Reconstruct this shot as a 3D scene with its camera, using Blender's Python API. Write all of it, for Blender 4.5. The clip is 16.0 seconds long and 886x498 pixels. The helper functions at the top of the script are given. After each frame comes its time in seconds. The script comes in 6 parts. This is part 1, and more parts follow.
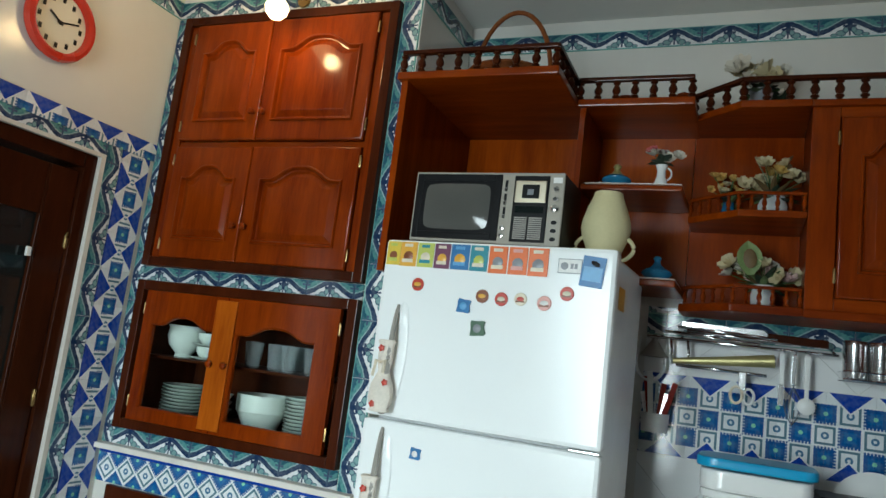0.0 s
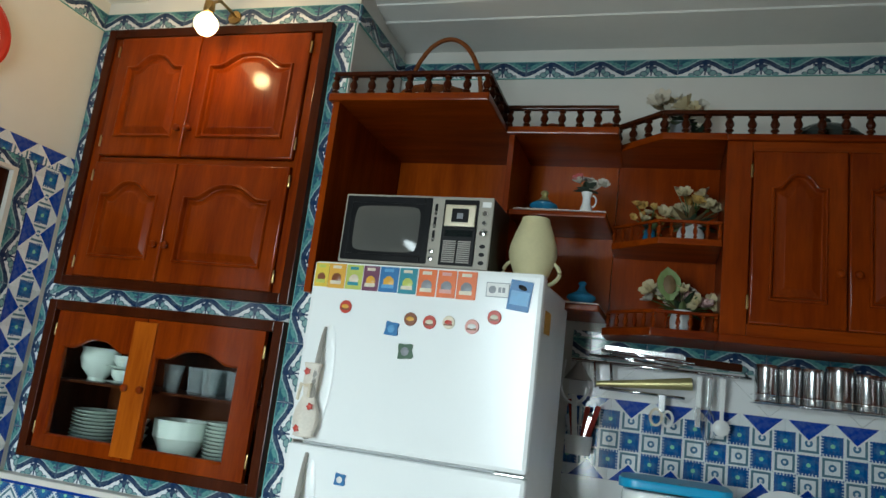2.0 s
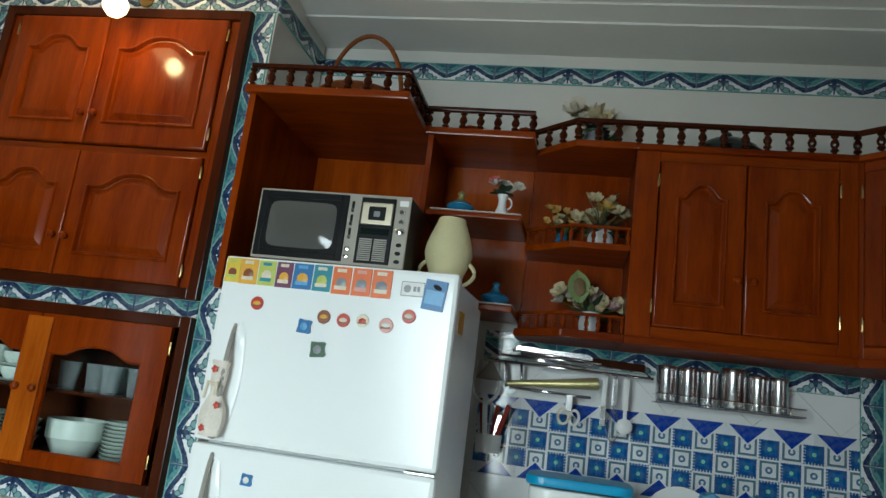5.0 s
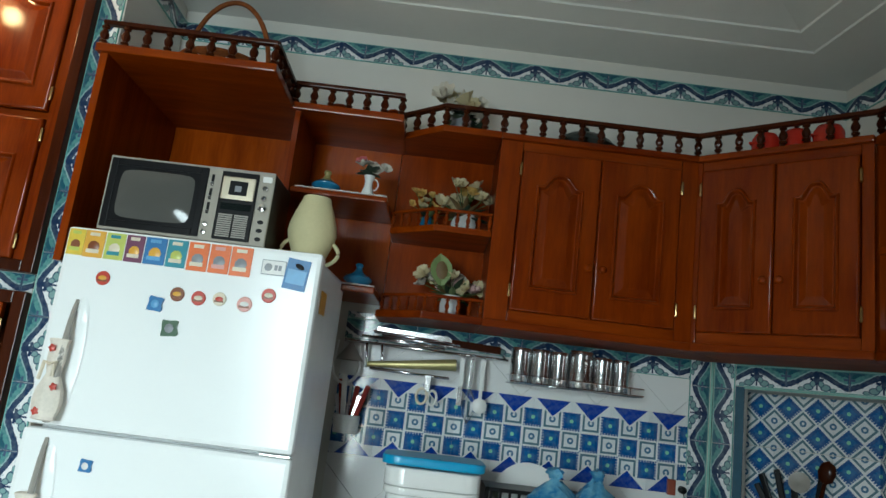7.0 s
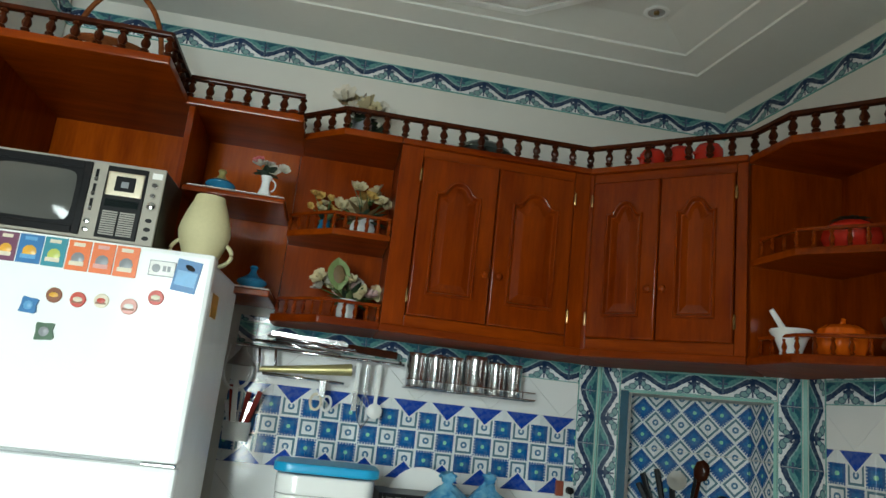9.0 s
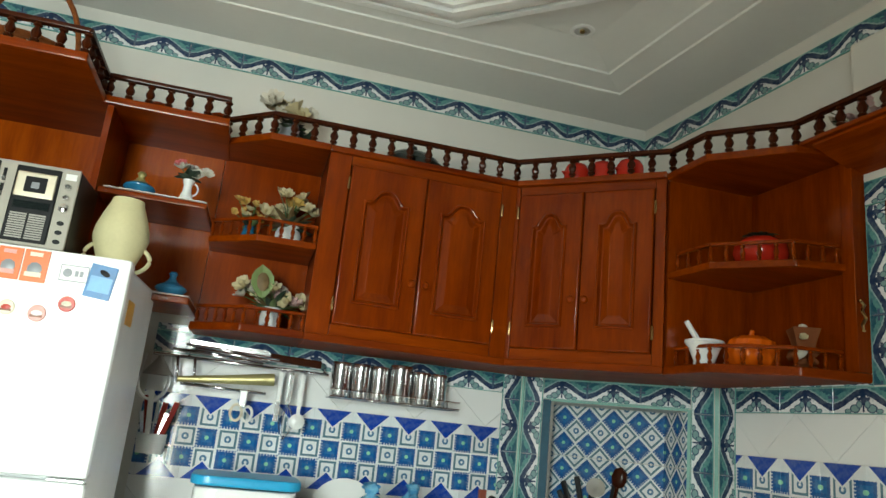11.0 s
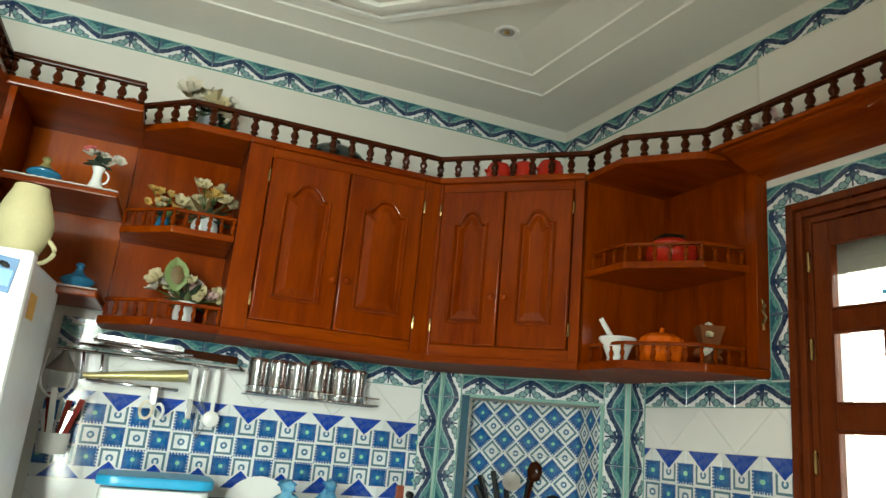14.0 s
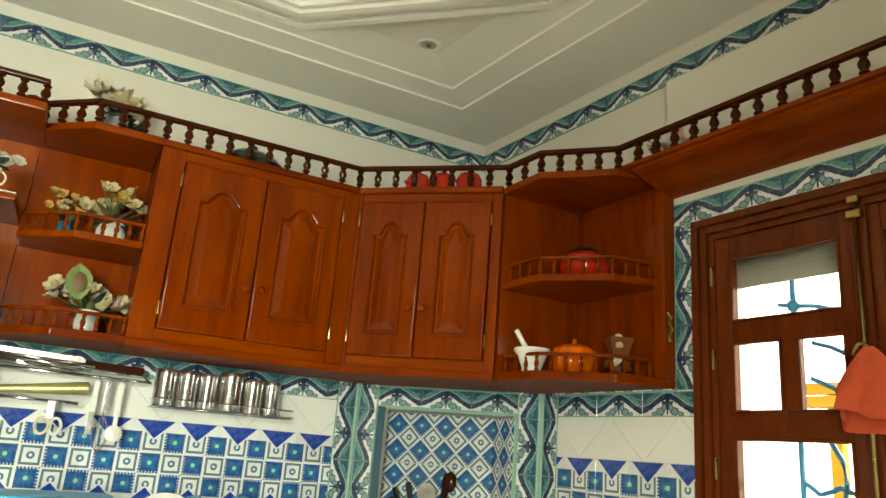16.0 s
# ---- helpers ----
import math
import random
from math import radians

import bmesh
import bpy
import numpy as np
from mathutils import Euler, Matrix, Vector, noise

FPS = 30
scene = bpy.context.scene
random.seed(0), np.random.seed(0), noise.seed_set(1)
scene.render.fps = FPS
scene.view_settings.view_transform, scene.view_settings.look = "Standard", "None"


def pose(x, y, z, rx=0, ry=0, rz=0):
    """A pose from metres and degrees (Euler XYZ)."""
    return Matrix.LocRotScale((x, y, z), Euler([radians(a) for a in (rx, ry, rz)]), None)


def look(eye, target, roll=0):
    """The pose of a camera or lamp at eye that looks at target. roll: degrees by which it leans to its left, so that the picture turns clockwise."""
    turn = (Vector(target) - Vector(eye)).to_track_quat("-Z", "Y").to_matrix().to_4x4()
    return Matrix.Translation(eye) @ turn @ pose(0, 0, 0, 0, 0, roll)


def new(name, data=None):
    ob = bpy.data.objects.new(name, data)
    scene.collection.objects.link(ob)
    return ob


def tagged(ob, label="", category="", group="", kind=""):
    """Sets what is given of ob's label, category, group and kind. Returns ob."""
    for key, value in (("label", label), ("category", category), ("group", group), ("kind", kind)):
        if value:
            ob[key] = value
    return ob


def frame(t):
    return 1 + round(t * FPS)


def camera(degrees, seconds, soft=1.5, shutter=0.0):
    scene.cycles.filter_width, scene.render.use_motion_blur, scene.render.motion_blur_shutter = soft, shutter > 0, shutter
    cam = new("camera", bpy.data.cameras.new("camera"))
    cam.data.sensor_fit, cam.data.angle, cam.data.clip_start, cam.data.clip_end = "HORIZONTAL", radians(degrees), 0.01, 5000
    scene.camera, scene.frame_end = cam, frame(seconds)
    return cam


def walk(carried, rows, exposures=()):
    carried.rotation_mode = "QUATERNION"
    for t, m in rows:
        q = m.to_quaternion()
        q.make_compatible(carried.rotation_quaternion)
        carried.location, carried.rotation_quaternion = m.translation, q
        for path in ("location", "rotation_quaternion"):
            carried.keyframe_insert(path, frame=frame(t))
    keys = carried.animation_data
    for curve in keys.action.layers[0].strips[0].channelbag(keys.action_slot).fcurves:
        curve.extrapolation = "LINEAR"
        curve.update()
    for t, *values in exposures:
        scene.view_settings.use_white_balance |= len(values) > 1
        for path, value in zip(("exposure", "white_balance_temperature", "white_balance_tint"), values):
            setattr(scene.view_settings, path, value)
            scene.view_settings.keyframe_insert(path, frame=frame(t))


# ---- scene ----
# ---- camera ----
cam = camera(62.96, 16.0)
PATH = [
    (0.0, pose(0, 0, 1.3, 98.65, -7.01, 22.07)),
    (0.5, pose(0, 0, 1.3, 98.87, -7.00, 20.72)),
    (1.0, pose(0, 0, 1.3, 99.38, -7.01, 19.15)),
    (1.5, pose(0, 0, 1.3, 100.43, -6.94, 18.06)),
    (2.0, pose(0, 0, 1.3, 101.14, -6.89, 16.36)),
    (2.5, pose(0, 0, 1.3, 101.30, -6.93, 15.34)),
    (3.0, pose(0, 0, 1.3, 101.48, -6.87, 13.81)),
    (3.5, pose(0, 0, 1.3, 101.59, -6.86, 12.66)),
    (6.0, pose(0, 0, 1.3, 102.34, -6.93, 4.97)),
    (6.5, pose(0, 0, 1.3, 102.62, -6.77, 1.54)),
    (7.0, pose(0, 0, 1.3, 101.74, -6.82, -1.45)),
    (7.5, pose(0, 0, 1.3, 101.88, -6.67, -3.72)),
    (8.0, pose(0, 0, 1.3, 102.40, -6.54, -5.80)),
    (8.5, pose(0, 0, 1.3, 102.73, -6.44, -7.66)),
    (9.0, pose(0, 0, 1.3, 103.05, -6.28, -9.60)),
    (11.5, pose(0, 0, 1.3, 104.63, -5.73, -16.55)),
    (12.0, pose(0, 0, 1.3, 104.77, -5.70, -17.48)),
    (12.5, pose(0, 0, 1.3, 104.88, -5.76, -18.10)),
    (13.0, pose(0, 0, 1.3, 104.78, -5.55, -19.20)),
    (13.5, pose(0, 0, 1.3, 104.52, -5.46, -20.22)),
    (14.0, pose(0, 0, 1.3, 104.70, -5.27, -21.71)),
    (14.5, pose(0, 0, 1.3, 104.91, -5.07, -23.43)),
    (15.0, pose(0, 0, 1.3, 105.57, -4.82, -25.49)),
    (15.5, pose(0, 0, 1.3, 105.95, -4.61, -26.67)),
    (16.0, pose(0, 0, 1.3, 106.09, -4.43, -28.19)),
]
EXPOSURES = [(0.0, -1.68, 6100, 5), (3.5, -1.72, 6100, 5), (7.0, -1.55, 6100, 3), (9.0, -1.15, 6500, 3), (11.5, -0.65, 6900, 3), (14.0, -0.42, 7200, 1), (16.0, -0.28, 8800, -1)]
walk(cam, PATH, EXPOSURES)

# ---- world and light ----
world = bpy.data.worlds.new("world")
scene.world = world
world.use_nodes = True
wn = world.node_tree.nodes
sky = wn.new("ShaderNodeTexSky")
sky.sky_type, sky.sun_disc = "NISHITA", False
sky.sun_elevation, sky.sun_rotation = radians(48), radians(120)
wn["Background"].inputs["Strength"].default_value = 0.12
world.node_tree.links.new(sky.outputs["Color"], wn["Background"].inputs["Color"])
sun = new("sun", bpy.data.lights.new("sun", "SUN"))
sun.data.energy, sun.data.angle, sun.data.color = 3.0, radians(0.5), (1, 0.95, 0.87)
sun.matrix_world = look((3, -3, 8), (1.2, 1.5, 1.0))


def area(name, m, sx, sy, watts, color):
    lamp = new(name, bpy.data.lights.new(name, "AREA"))
    lamp.data.shape, lamp.data.size, lamp.data.size_y = "RECTANGLE", sx, sy
    lamp.data.energy, lamp.data.color = watts, color
    lamp.matrix_world = m
    return lamp


# ---- node helpers ----
class Nodes:
    """Short writing for a node tree of one material."""

    def __init__(self, name):
        self.mat = bpy.data.materials.new(name)
        self.mat.use_nodes = True
        self.tree = self.mat.node_tree
        self.bsdf = self.tree.nodes["Principled BSDF"]

    def put(self, sock, v):
        if isinstance(v, bpy.types.NodeSocket):
            self.tree.links.new(v, sock)
        elif v is not None:
            sock.default_value = v if isinstance(v, (int, float)) or len(v) != 3 or sock.type == "VECTOR" else (*v, 1)

    def m(self, op, a, b=None, c=None):
        n = self.tree.nodes.new("ShaderNodeMath")
        n.operation = op
        for s, v in zip(n.inputs, (a, b, c)):
            self.put(s, v)
        return n.outputs[0]

    def mix(self, fac, a, b):
        n = self.tree.nodes.new("ShaderNodeMix")
        n.data_type = "RGBA"
        self.put(n.inputs[0], fac)
        self.put(n.inputs[6], a)
        self.put(n.inputs[7], b)
        return n.outputs[2]

    def coord(self, which="Object", scale=(1, 1, 1)):
        c = self.tree.nodes.new("ShaderNodeTexCoord")
        n = self.tree.nodes.new("ShaderNodeMapping")
        n.inputs["Scale"].default_value = scale
        self.put(n.inputs["Vector"], c.outputs[which])
        return n.outputs[0]

    def xyz(self, v):
        n = self.tree.nodes.new("ShaderNodeSeparateXYZ")
        self.put(n.inputs[0], v)
        return n.outputs

    def noise(self, v, scale, detail=3, rough=0.55):
        n = self.tree.nodes.new("ShaderNodeTexNoise")
        self.put(n.inputs["Vector"], v)
        n.inputs["Scale"].default_value, n.inputs["Detail"].default_value = scale, detail
        n.inputs["Roughness"].default_value = rough
        return n.outputs["Fac"]

    def ramp(self, fac, lo, hi):
        n = self.tree.nodes.new("ShaderNodeMapRange")
        self.put(n.inputs["Value"], fac)
        n.inputs["From Min"].default_value, n.inputs["From Max"].default_value = lo, hi
        return n.outputs[0]

    def rand(self):
        return self.tree.nodes.new("ShaderNodeObjectInfo").outputs["Random"]

    def bump(self, height, strength=0.2, distance=0.002):
        n = self.tree.nodes.new("ShaderNodeBump")
        n.inputs["Strength"].default_value, n.inputs["Distance"].default_value = strength, distance
        self.put(n.inputs["Height"], height)
        self.put(self.bsdf.inputs["Normal"], n.outputs[0])

    def done(self, color=None, rough=None, metal=None, **more):
        for k, v in (("Base Color", color), ("Roughness", rough), ("Metallic", metal), *more.items()):
            self.put(self.bsdf.inputs[k.replace("_", " ")], v)
        return self.mat


def plain(name, color, rough=0.5, metal=0.0, vary=0.12, grain=40.0, bump=0.08, **more):
    """A surface of one colour with blotches, fine grain and a little relief."""
    g = Nodes(name)
    v = g.coord()
    big, fine = g.noise(v, grain * 0.12, 2), g.noise(v, grain, 4)
    f = g.m("ADD", g.m("MULTIPLY", big, 0.6), g.m("MULTIPLY", fine, 0.4))
    dark = tuple(c * (1 - vary) for c in color)
    light = tuple(min(1, c * (1 + vary * 0.6)) for c in color)
    col = g.mix(g.ramp(f, 0.3, 0.7), dark, light)
    if bump:
        g.bump(fine, bump, 0.001)
    return g.done(col, g.m("ADD", g.m("MULTIPLY", big, 0.16), rough - 0.08), metal, **more)


def wood(name, dark, light, rough=0.34, stretch=(9, 9, 1.0), coat=0.24):
    """Varnished wood with the grain along z."""
    g = Nodes(name)
    shift = g.tree.nodes.new("ShaderNodeVectorMath")
    shift.operation = "ADD"
    g.put(shift.inputs[0], g.coord("Object", stretch))
    comb = g.tree.nodes.new("ShaderNodeCombineXYZ")
    for s in comb.inputs:
        g.put(s, g.m("MULTIPLY", g.rand(), 17.0))
    g.put(shift.inputs[1], comb.outputs[0])
    v = shift.outputs[0]
    a, b, c = g.noise(v, 2.2, 5, 0.6), g.noise(v, 14, 3), g.noise(g.coord(), 2.5, 2)
    f = g.m("ADD", g.m("ADD", g.m("MULTIPLY", a, 0.55), g.m("MULTIPLY", b, 0.25)), g.m("MULTIPLY", c, 0.3))
    tone = g.m("ADD", g.ramp(f, 0.36, 0.74), g.m("MULTIPLY", g.m("SUBTRACT", g.rand(), 0.5), 0.2))
    g.bump(b, 0.10, 0.0008)
    return g.done(g.mix(tone, dark, light), g.m("ADD", g.m("MULTIPLY", c, 0.2), rough - 0.1), 0.0,
                  Coat_Weight=coat, Coat_Roughness=0.12, Specular_IOR_Level=0.04)


WOOD = wood("cabinet_wood", (0.094, 0.0080, 0.0002), (0.262, 0.040, 0.0008), coat=0.34)
WOOD_H = wood("cabinet_wood_lengthwise", (0.105, 0.0094, 0.0003), (0.290, 0.047, 0.0010), stretch=(1.0, 9, 9), coat=0.34)
# back-panel wood, lightened in colour so the fridge unit's backs look lit
WOOD_BACK_LIT = wood("lit_cabinet_back_wood", (0.17, 0.022, 0.0008), (0.37, 0.070, 0.0024), rough=0.3, coat=0.3)
WOOD_DULL = wood("unpolished_cabinet_wood", (0.09, 0.009, 0.0004), (0.24, 0.036, 0.0012), rough=0.5, stretch=(1.0, 9, 9), coat=0.12)
WOOD_LIGHT = wood("pale_cabinet_wood", (0.24, 0.042, 0.002), (0.46, 0.11, 0.006))
WOOD_DARK = wood("baluster_wood", (0.024, 0.0045, 0.0012), (0.066, 0.013, 0.003), rough=0.3)
# dark wood, deepened in colour for the unlit doorway and the cupboard's inside
WOOD_DARK_SHADED = wood("dark_shaded_wood", (0.018, 0.0042, 0.0016), (0.046, 0.011, 0.0035), rough=0.3)
WOOD_WINDOW = wood("window_wood", (0.07, 0.012, 0.003), (0.16, 0.032, 0.008), rough=0.28)
PLASTER = plain("ceiling_plaster", (0.74, 0.74, 0.70), 0.75, vary=0.03, grain=30, bump=0.05)
# whiter than the ceiling plaster, so that the moulding looks brightly lit
MOULD_LIT = plain("moulding_lit_white", (0.88, 0.88, 0.86), 0.6, vary=0.03)
WALL = plain("wall_white", (0.68, 0.66, 0.61), 0.22, vary=0.03, grain=14, bump=0.03)
# for the unseen walls at the rear, dark so that less light bounces
REAR_DARK = plain("bounce_cutting_wall", (0.115, 0.105, 0.095), 0.7, vary=0.2)
GROUT = plain("grout", (0.55, 0.54, 0.50), 0.8, vary=0.15)
CERAMIC = plain("white_ceramic", (0.80, 0.80, 0.78), 0.12, vary=0.02, bump=0.0)
GOLD = plain("brass", (0.42, 0.28, 0.11), 0.28, 1.0, vary=0.2)
STEEL = plain("stainless_steel", (0.72, 0.72, 0.72), 0.22, 1.0, vary=0.1)
CHROME = plain("chrome", (0.72, 0.72, 0.73), 0.14, 1.0, vary=0.06)
BLACK = plain("black_plastic", (0.010, 0.010, 0.011), 0.35, vary=0.3, Specular_IOR_Level=0.12)
GREY = plain("grey_plastic", (0.30, 0.28, 0.25), 0.4, vary=0.1)
FRIDGE_WHITE = plain("fridge_enamel", (0.84, 0.86, 0.86), 0.19, vary=0.008, grain=90, bump=0.0)
WHITE_PLASTIC = plain("white_plastic", (0.72, 0.72, 0.70), 0.3, vary=0.05)
# unseen floor, its colour raised to bounce light up to the ceiling
FLOOR = plain("floor_tile", (0.58, 0.54, 0.47), 0.4, vary=0.15, grain=8)
STONE = plain("marble", (0.72, 0.68, 0.63), 0.25, vary=0.25, grain=10)

NAVY, BLUE, TEAL, SEA, PALE = (0.014, 0.034, 0.090), (0.008, 0.050, 0.33), (0.022, 0.10, 0.14), (0.10, 0.27, 0.26), (0.76, 0.78, 0.79)


def tile_finish(g, col):
    """Painted glaze: uneven colour from tile to tile, a thin dull film of grime, wavy gloss."""
    v = g.coord()
    n = g.noise(v, 55, 3)
    col = g.mix(g.m("MULTIPLY", g.ramp(n, 0.42, 0.8), 0.22), col, (0.35, 0.42, 0.42))
    tone = g.m("ADD", 0.86, g.m("MULTIPLY", g.rand(), 0.2))
    hsv = g.tree.nodes.new("ShaderNodeHueSaturation")
    g.put(hsv.inputs["Value"], tone)
    g.put(hsv.inputs["Color"], col)
    g.bump(g.noise(v, 22, 2), 0.06, 0.002)
    return g.done(hsv.outputs[0], g.m("ADD", 0.03, g.m("MULTIPLY", n, 0.12)))


def frieze_material():
    """Navy waves that hang between crosses, sea-green above them and leafy tufts on white below, over a tile 0.19 by 0.073."""
    g = Nodes("frieze_tile_glaze")
    x, y, z = g.xyz(g.coord("Object", (1 / 0.19, 1, 1 / 0.073)))
    u, v = x, z
    au, av = g.m("ABSOLUTE", u), g.m("ABSOLUTE", v)
    v2 = g.coord()
    wob = g.m("MULTIPLY", g.m("SUBTRACT", g.noise(v2, 130, 2), 0.5), 0.14)

    def within(value, limit):
        return g.m("LESS_THAN", value, limit)

    def both(a, b):
        return g.m("MULTIPLY", a, b)

    def ellipse(cu, cv, ru, rv):
        a = g.m("POWER", g.m("DIVIDE", g.m("SUBTRACT", au, cu), ru), 2.0)
        b = g.m("POWER", g.m("DIVIDE", g.m("SUBTRACT", v, cv), rv), 2.0)
        return g.m("ADD", g.m("ADD", a, b), g.m("MULTIPLY", wob, 2.0))
    wave = g.m("MULTIPLY", g.m("COSINE", g.m("MULTIPLY", au, 2 * math.pi)), 0.27)
    d = g.m("ADD", g.m("SUBTRACT", v, g.m("ADD", 0.03, wave)), wob)
    grey = (0.30, 0.36, 0.44)
    col = g.mix(g.ramp(g.noise(v2, 95, 3), 0.58, 0.66), PALE, (0.42, 0.50, 0.56))
    for cu, cv, ru, rv in ((0.135, -0.29, 0.085, 0.16), (0.065, -0.14, 0.050, 0.15), (0.25, -0.38, 0.06, 0.09)):
        e = ellipse(cu, cv, ru, rv)
        col = g.mix(within(e, 1.0), col, (0.035, 0.080, 0.14))
        col = g.mix(within(e, 0.55), col, (0.20, 0.34, 0.34))
    sea = g.mix(g.ramp(g.noise(v2, 60, 2), 0.40, 0.60), SEA, (0.05, 0.18, 0.20))
    col = g.mix(g.m("GREATER_THAN", d, 0.05), col, sea)
    col = g.mix(both(g.m("GREATER_THAN", d, 0.125), within(d, 0.19)), col, (0.28, 0.42, 0.42))
    col = g.mix(g.m("GREATER_THAN", g.m("ADD", d, g.m("MULTIPLY", wob, 2.0)), 0.42), col, TEAL)
    col = g.mix(within(g.m("ABSOLUTE", d), 0.125), col, NAVY)
    bell = g.m("MAXIMUM", g.m("SUBTRACT", 1.0, g.m("POWER", g.m("MULTIPLY", g.m("SUBTRACT", v, 0.10), 3.6), 2.0)), 0.0)
    stem = both(within(au, g.m("ADD", 0.014, g.m("MULTIPLY", bell, 0.030))), within(av, 0.42))
    arms = both(within(g.m("ABSOLUTE", g.m("SUBTRACT", v, 0.06)), 0.055), within(au, 0.11))
    col = g.mix(g.m("MAXIMUM", stem, arms), col, NAVY)
    edge = g.m("SUBTRACT", 0.5, au)
    mark = g.m("MAXIMUM", both(within(edge, 0.020), within(av, 0.34)), both(within(edge, 0.085), within(g.m("ABSOLUTE", g.m("SUBTRACT", v, 0.12)), 0.05)))
    col = g.mix(mark, col, (0.06, 0.10, 0.17))
    col = g.mix(g.m("GREATER_THAN", av, 0.455), col, (0.16, 0.40, 0.36))
    return tile_finish(g, col)


def cells(g, u, v):
    """Checks of two by two cells a tile: blue with a pale star, and white with a square ring."""
    fu = g.m("SUBTRACT", g.m("FRACT", g.m("ADD", g.m("MULTIPLY", u, 2), 10.5)), 0.5)
    fv = g.m("SUBTRACT", g.m("FRACT", g.m("MULTIPLY", g.m("ADD", v, 10.0), 2)), 0.5)
    iu = g.m("FLOOR", g.m("ADD", g.m("MULTIPLY", u, 2), 10.5))
    iv = g.m("FLOOR", g.m("MULTIPLY", g.m("ADD", v, 10.0), 2))
    odd = g.m("GREATER_THAN", g.m("MODULO", g.m("ADD", iu, iv), 2.0), 0.5)
    r = g.m("MAXIMUM", g.m("ABSOLUTE", fu), g.m("ABSOLUTE", fv))
    dot = g.m("SQRT", g.m("ADD", g.m("MULTIPLY", fu, fu), g.m("MULTIPLY", fv, fv)))
    saw = g.m("MULTIPLY", g.m("ADD", g.m("SINE", g.m("MULTIPLY", fu, 44)), g.m("SINE", g.m("MULTIPLY", fv, 44))), 0.032)
    rs = g.m("ADD", r, saw)
    dark = g.mix(g.m("LESS_THAN", rs, 0.45), PALE, (0.012, 0.085, 0.27))
    dark = g.mix(g.m("LESS_THAN", rs, 0.26), dark, (0.014, 0.13, 0.34))
    dark = g.mix(g.m("LESS_THAN", dot, 0.10), dark, (0.25, 0.62, 0.42))
    lite = g.mix(g.m("LESS_THAN", g.m("ABSOLUTE", g.m("SUBTRACT", r, 0.375)), 0.055), PALE, (0.10, 0.19, 0.24))
    lite = g.mix(g.m("LESS_THAN", g.m("ABSOLUTE", g.m("SUBTRACT", dot, 0.12)), 0.05), lite, (0.06, 0.17, 0.30))
    return g.mix(odd, lite, dark)


def check_material():
    """Checks with a blue triangle hanging from the upper edge, on a tile 0.137 wide."""
    g = Nodes("check_tile_glaze")
    x, y, z = g.xyz(g.coord("Object", (1 / 0.137, 1, 1 / 0.134)))
    col = g.mix(g.m("GREATER_THAN", z, 0.26), cells(g, x, g.m("ADD", z, 0.25)), PALE)
    edge = g.m("MULTIPLY", g.m("SUBTRACT", z, 0.07), 1.03)
    tri = g.m("LESS_THAN", g.m("ABSOLUTE", x), edge)
    rim = g.m("LESS_THAN", g.m("ABSOLUTE", x), g.m("ADD", edge, 0.05))
    col = g.mix(rim, col, PALE)
    return tile_finish(g, g.mix(tri, col, BLUE))


def lozenge_material():
    """The same checks, turned to stand on their points."""
    g = Nodes("lozenge_tile_glaze")
    x, y, z = g.xyz(g.coord("Object", (1 / 0.19, 1, 1 / 0.19)))
    return tile_finish(g, cells(g, g.m("ADD", x, z), g.m("ADD", g.m("SUBTRACT", z, x), 0.25)))


FRIEZE, CHECK, LOZENGE = frieze_material(), check_material(), lozenge_material()
TILE_WHITE = plain("white_wall_tile", (0.76, 0.76, 0.75), 0.12, vary=0.03, grain=12, bump=0.05)


# ---- mesh helpers ----
def add_box(bm, x0, x1, y0, y1, z0, z1, bevel=0.0):
    """A box, with its edges broken when bevel is given."""
    vs = [bm.verts.new((x, y, z)) for x in (x0, x1) for y in (y0, y1) for z in (z0, z1)]
    fs = [bm.faces.new([vs[i] for i in q]) for q in ((0, 1, 3, 2), (4, 6, 7, 5), (0, 4, 5, 1), (2, 3, 7, 6), (0, 2, 6, 4), (1, 5, 7, 3))]
    if bevel:
        edges = list({e for f in fs for e in f.edges})
        bmesh.ops.bevel(bm, geom=edges, offset=bevel, segments=2, affect="EDGES", profile=0.6)
    return bm


def box(x0, x1, y0, y1, z0, z1, bevel=0.0):
    return add_box(bmesh.new(), x0, x1, y0, y1, z0, z1, bevel)


def prism(poly, z0, z1, bevel=0.0, bm=None):
    """A plate of the outline poly, in x and y, from z0 to z1."""
    bm = bm or bmesh.new()
    lo = [bm.verts.new((x, y, z0)) for x, y in poly]
    hi = [bm.verts.new((x, y, z1)) for x, y in poly]
    fs = [bm.faces.new(lo[::-1]), bm.faces.new(hi)]
    n = len(poly)
    fs += [bm.faces.new((lo[i], lo[(i + 1) % n], hi[(i + 1) % n], hi[i])) for i in range(n)]
    bmesh.ops.recalc_face_normals(bm, faces=fs)
    if bevel:
        bmesh.ops.bevel(bm, geom=list({e for f in fs for e in f.edges}), offset=bevel, segments=2, affect="EDGES", profile=0.6)
    return bm


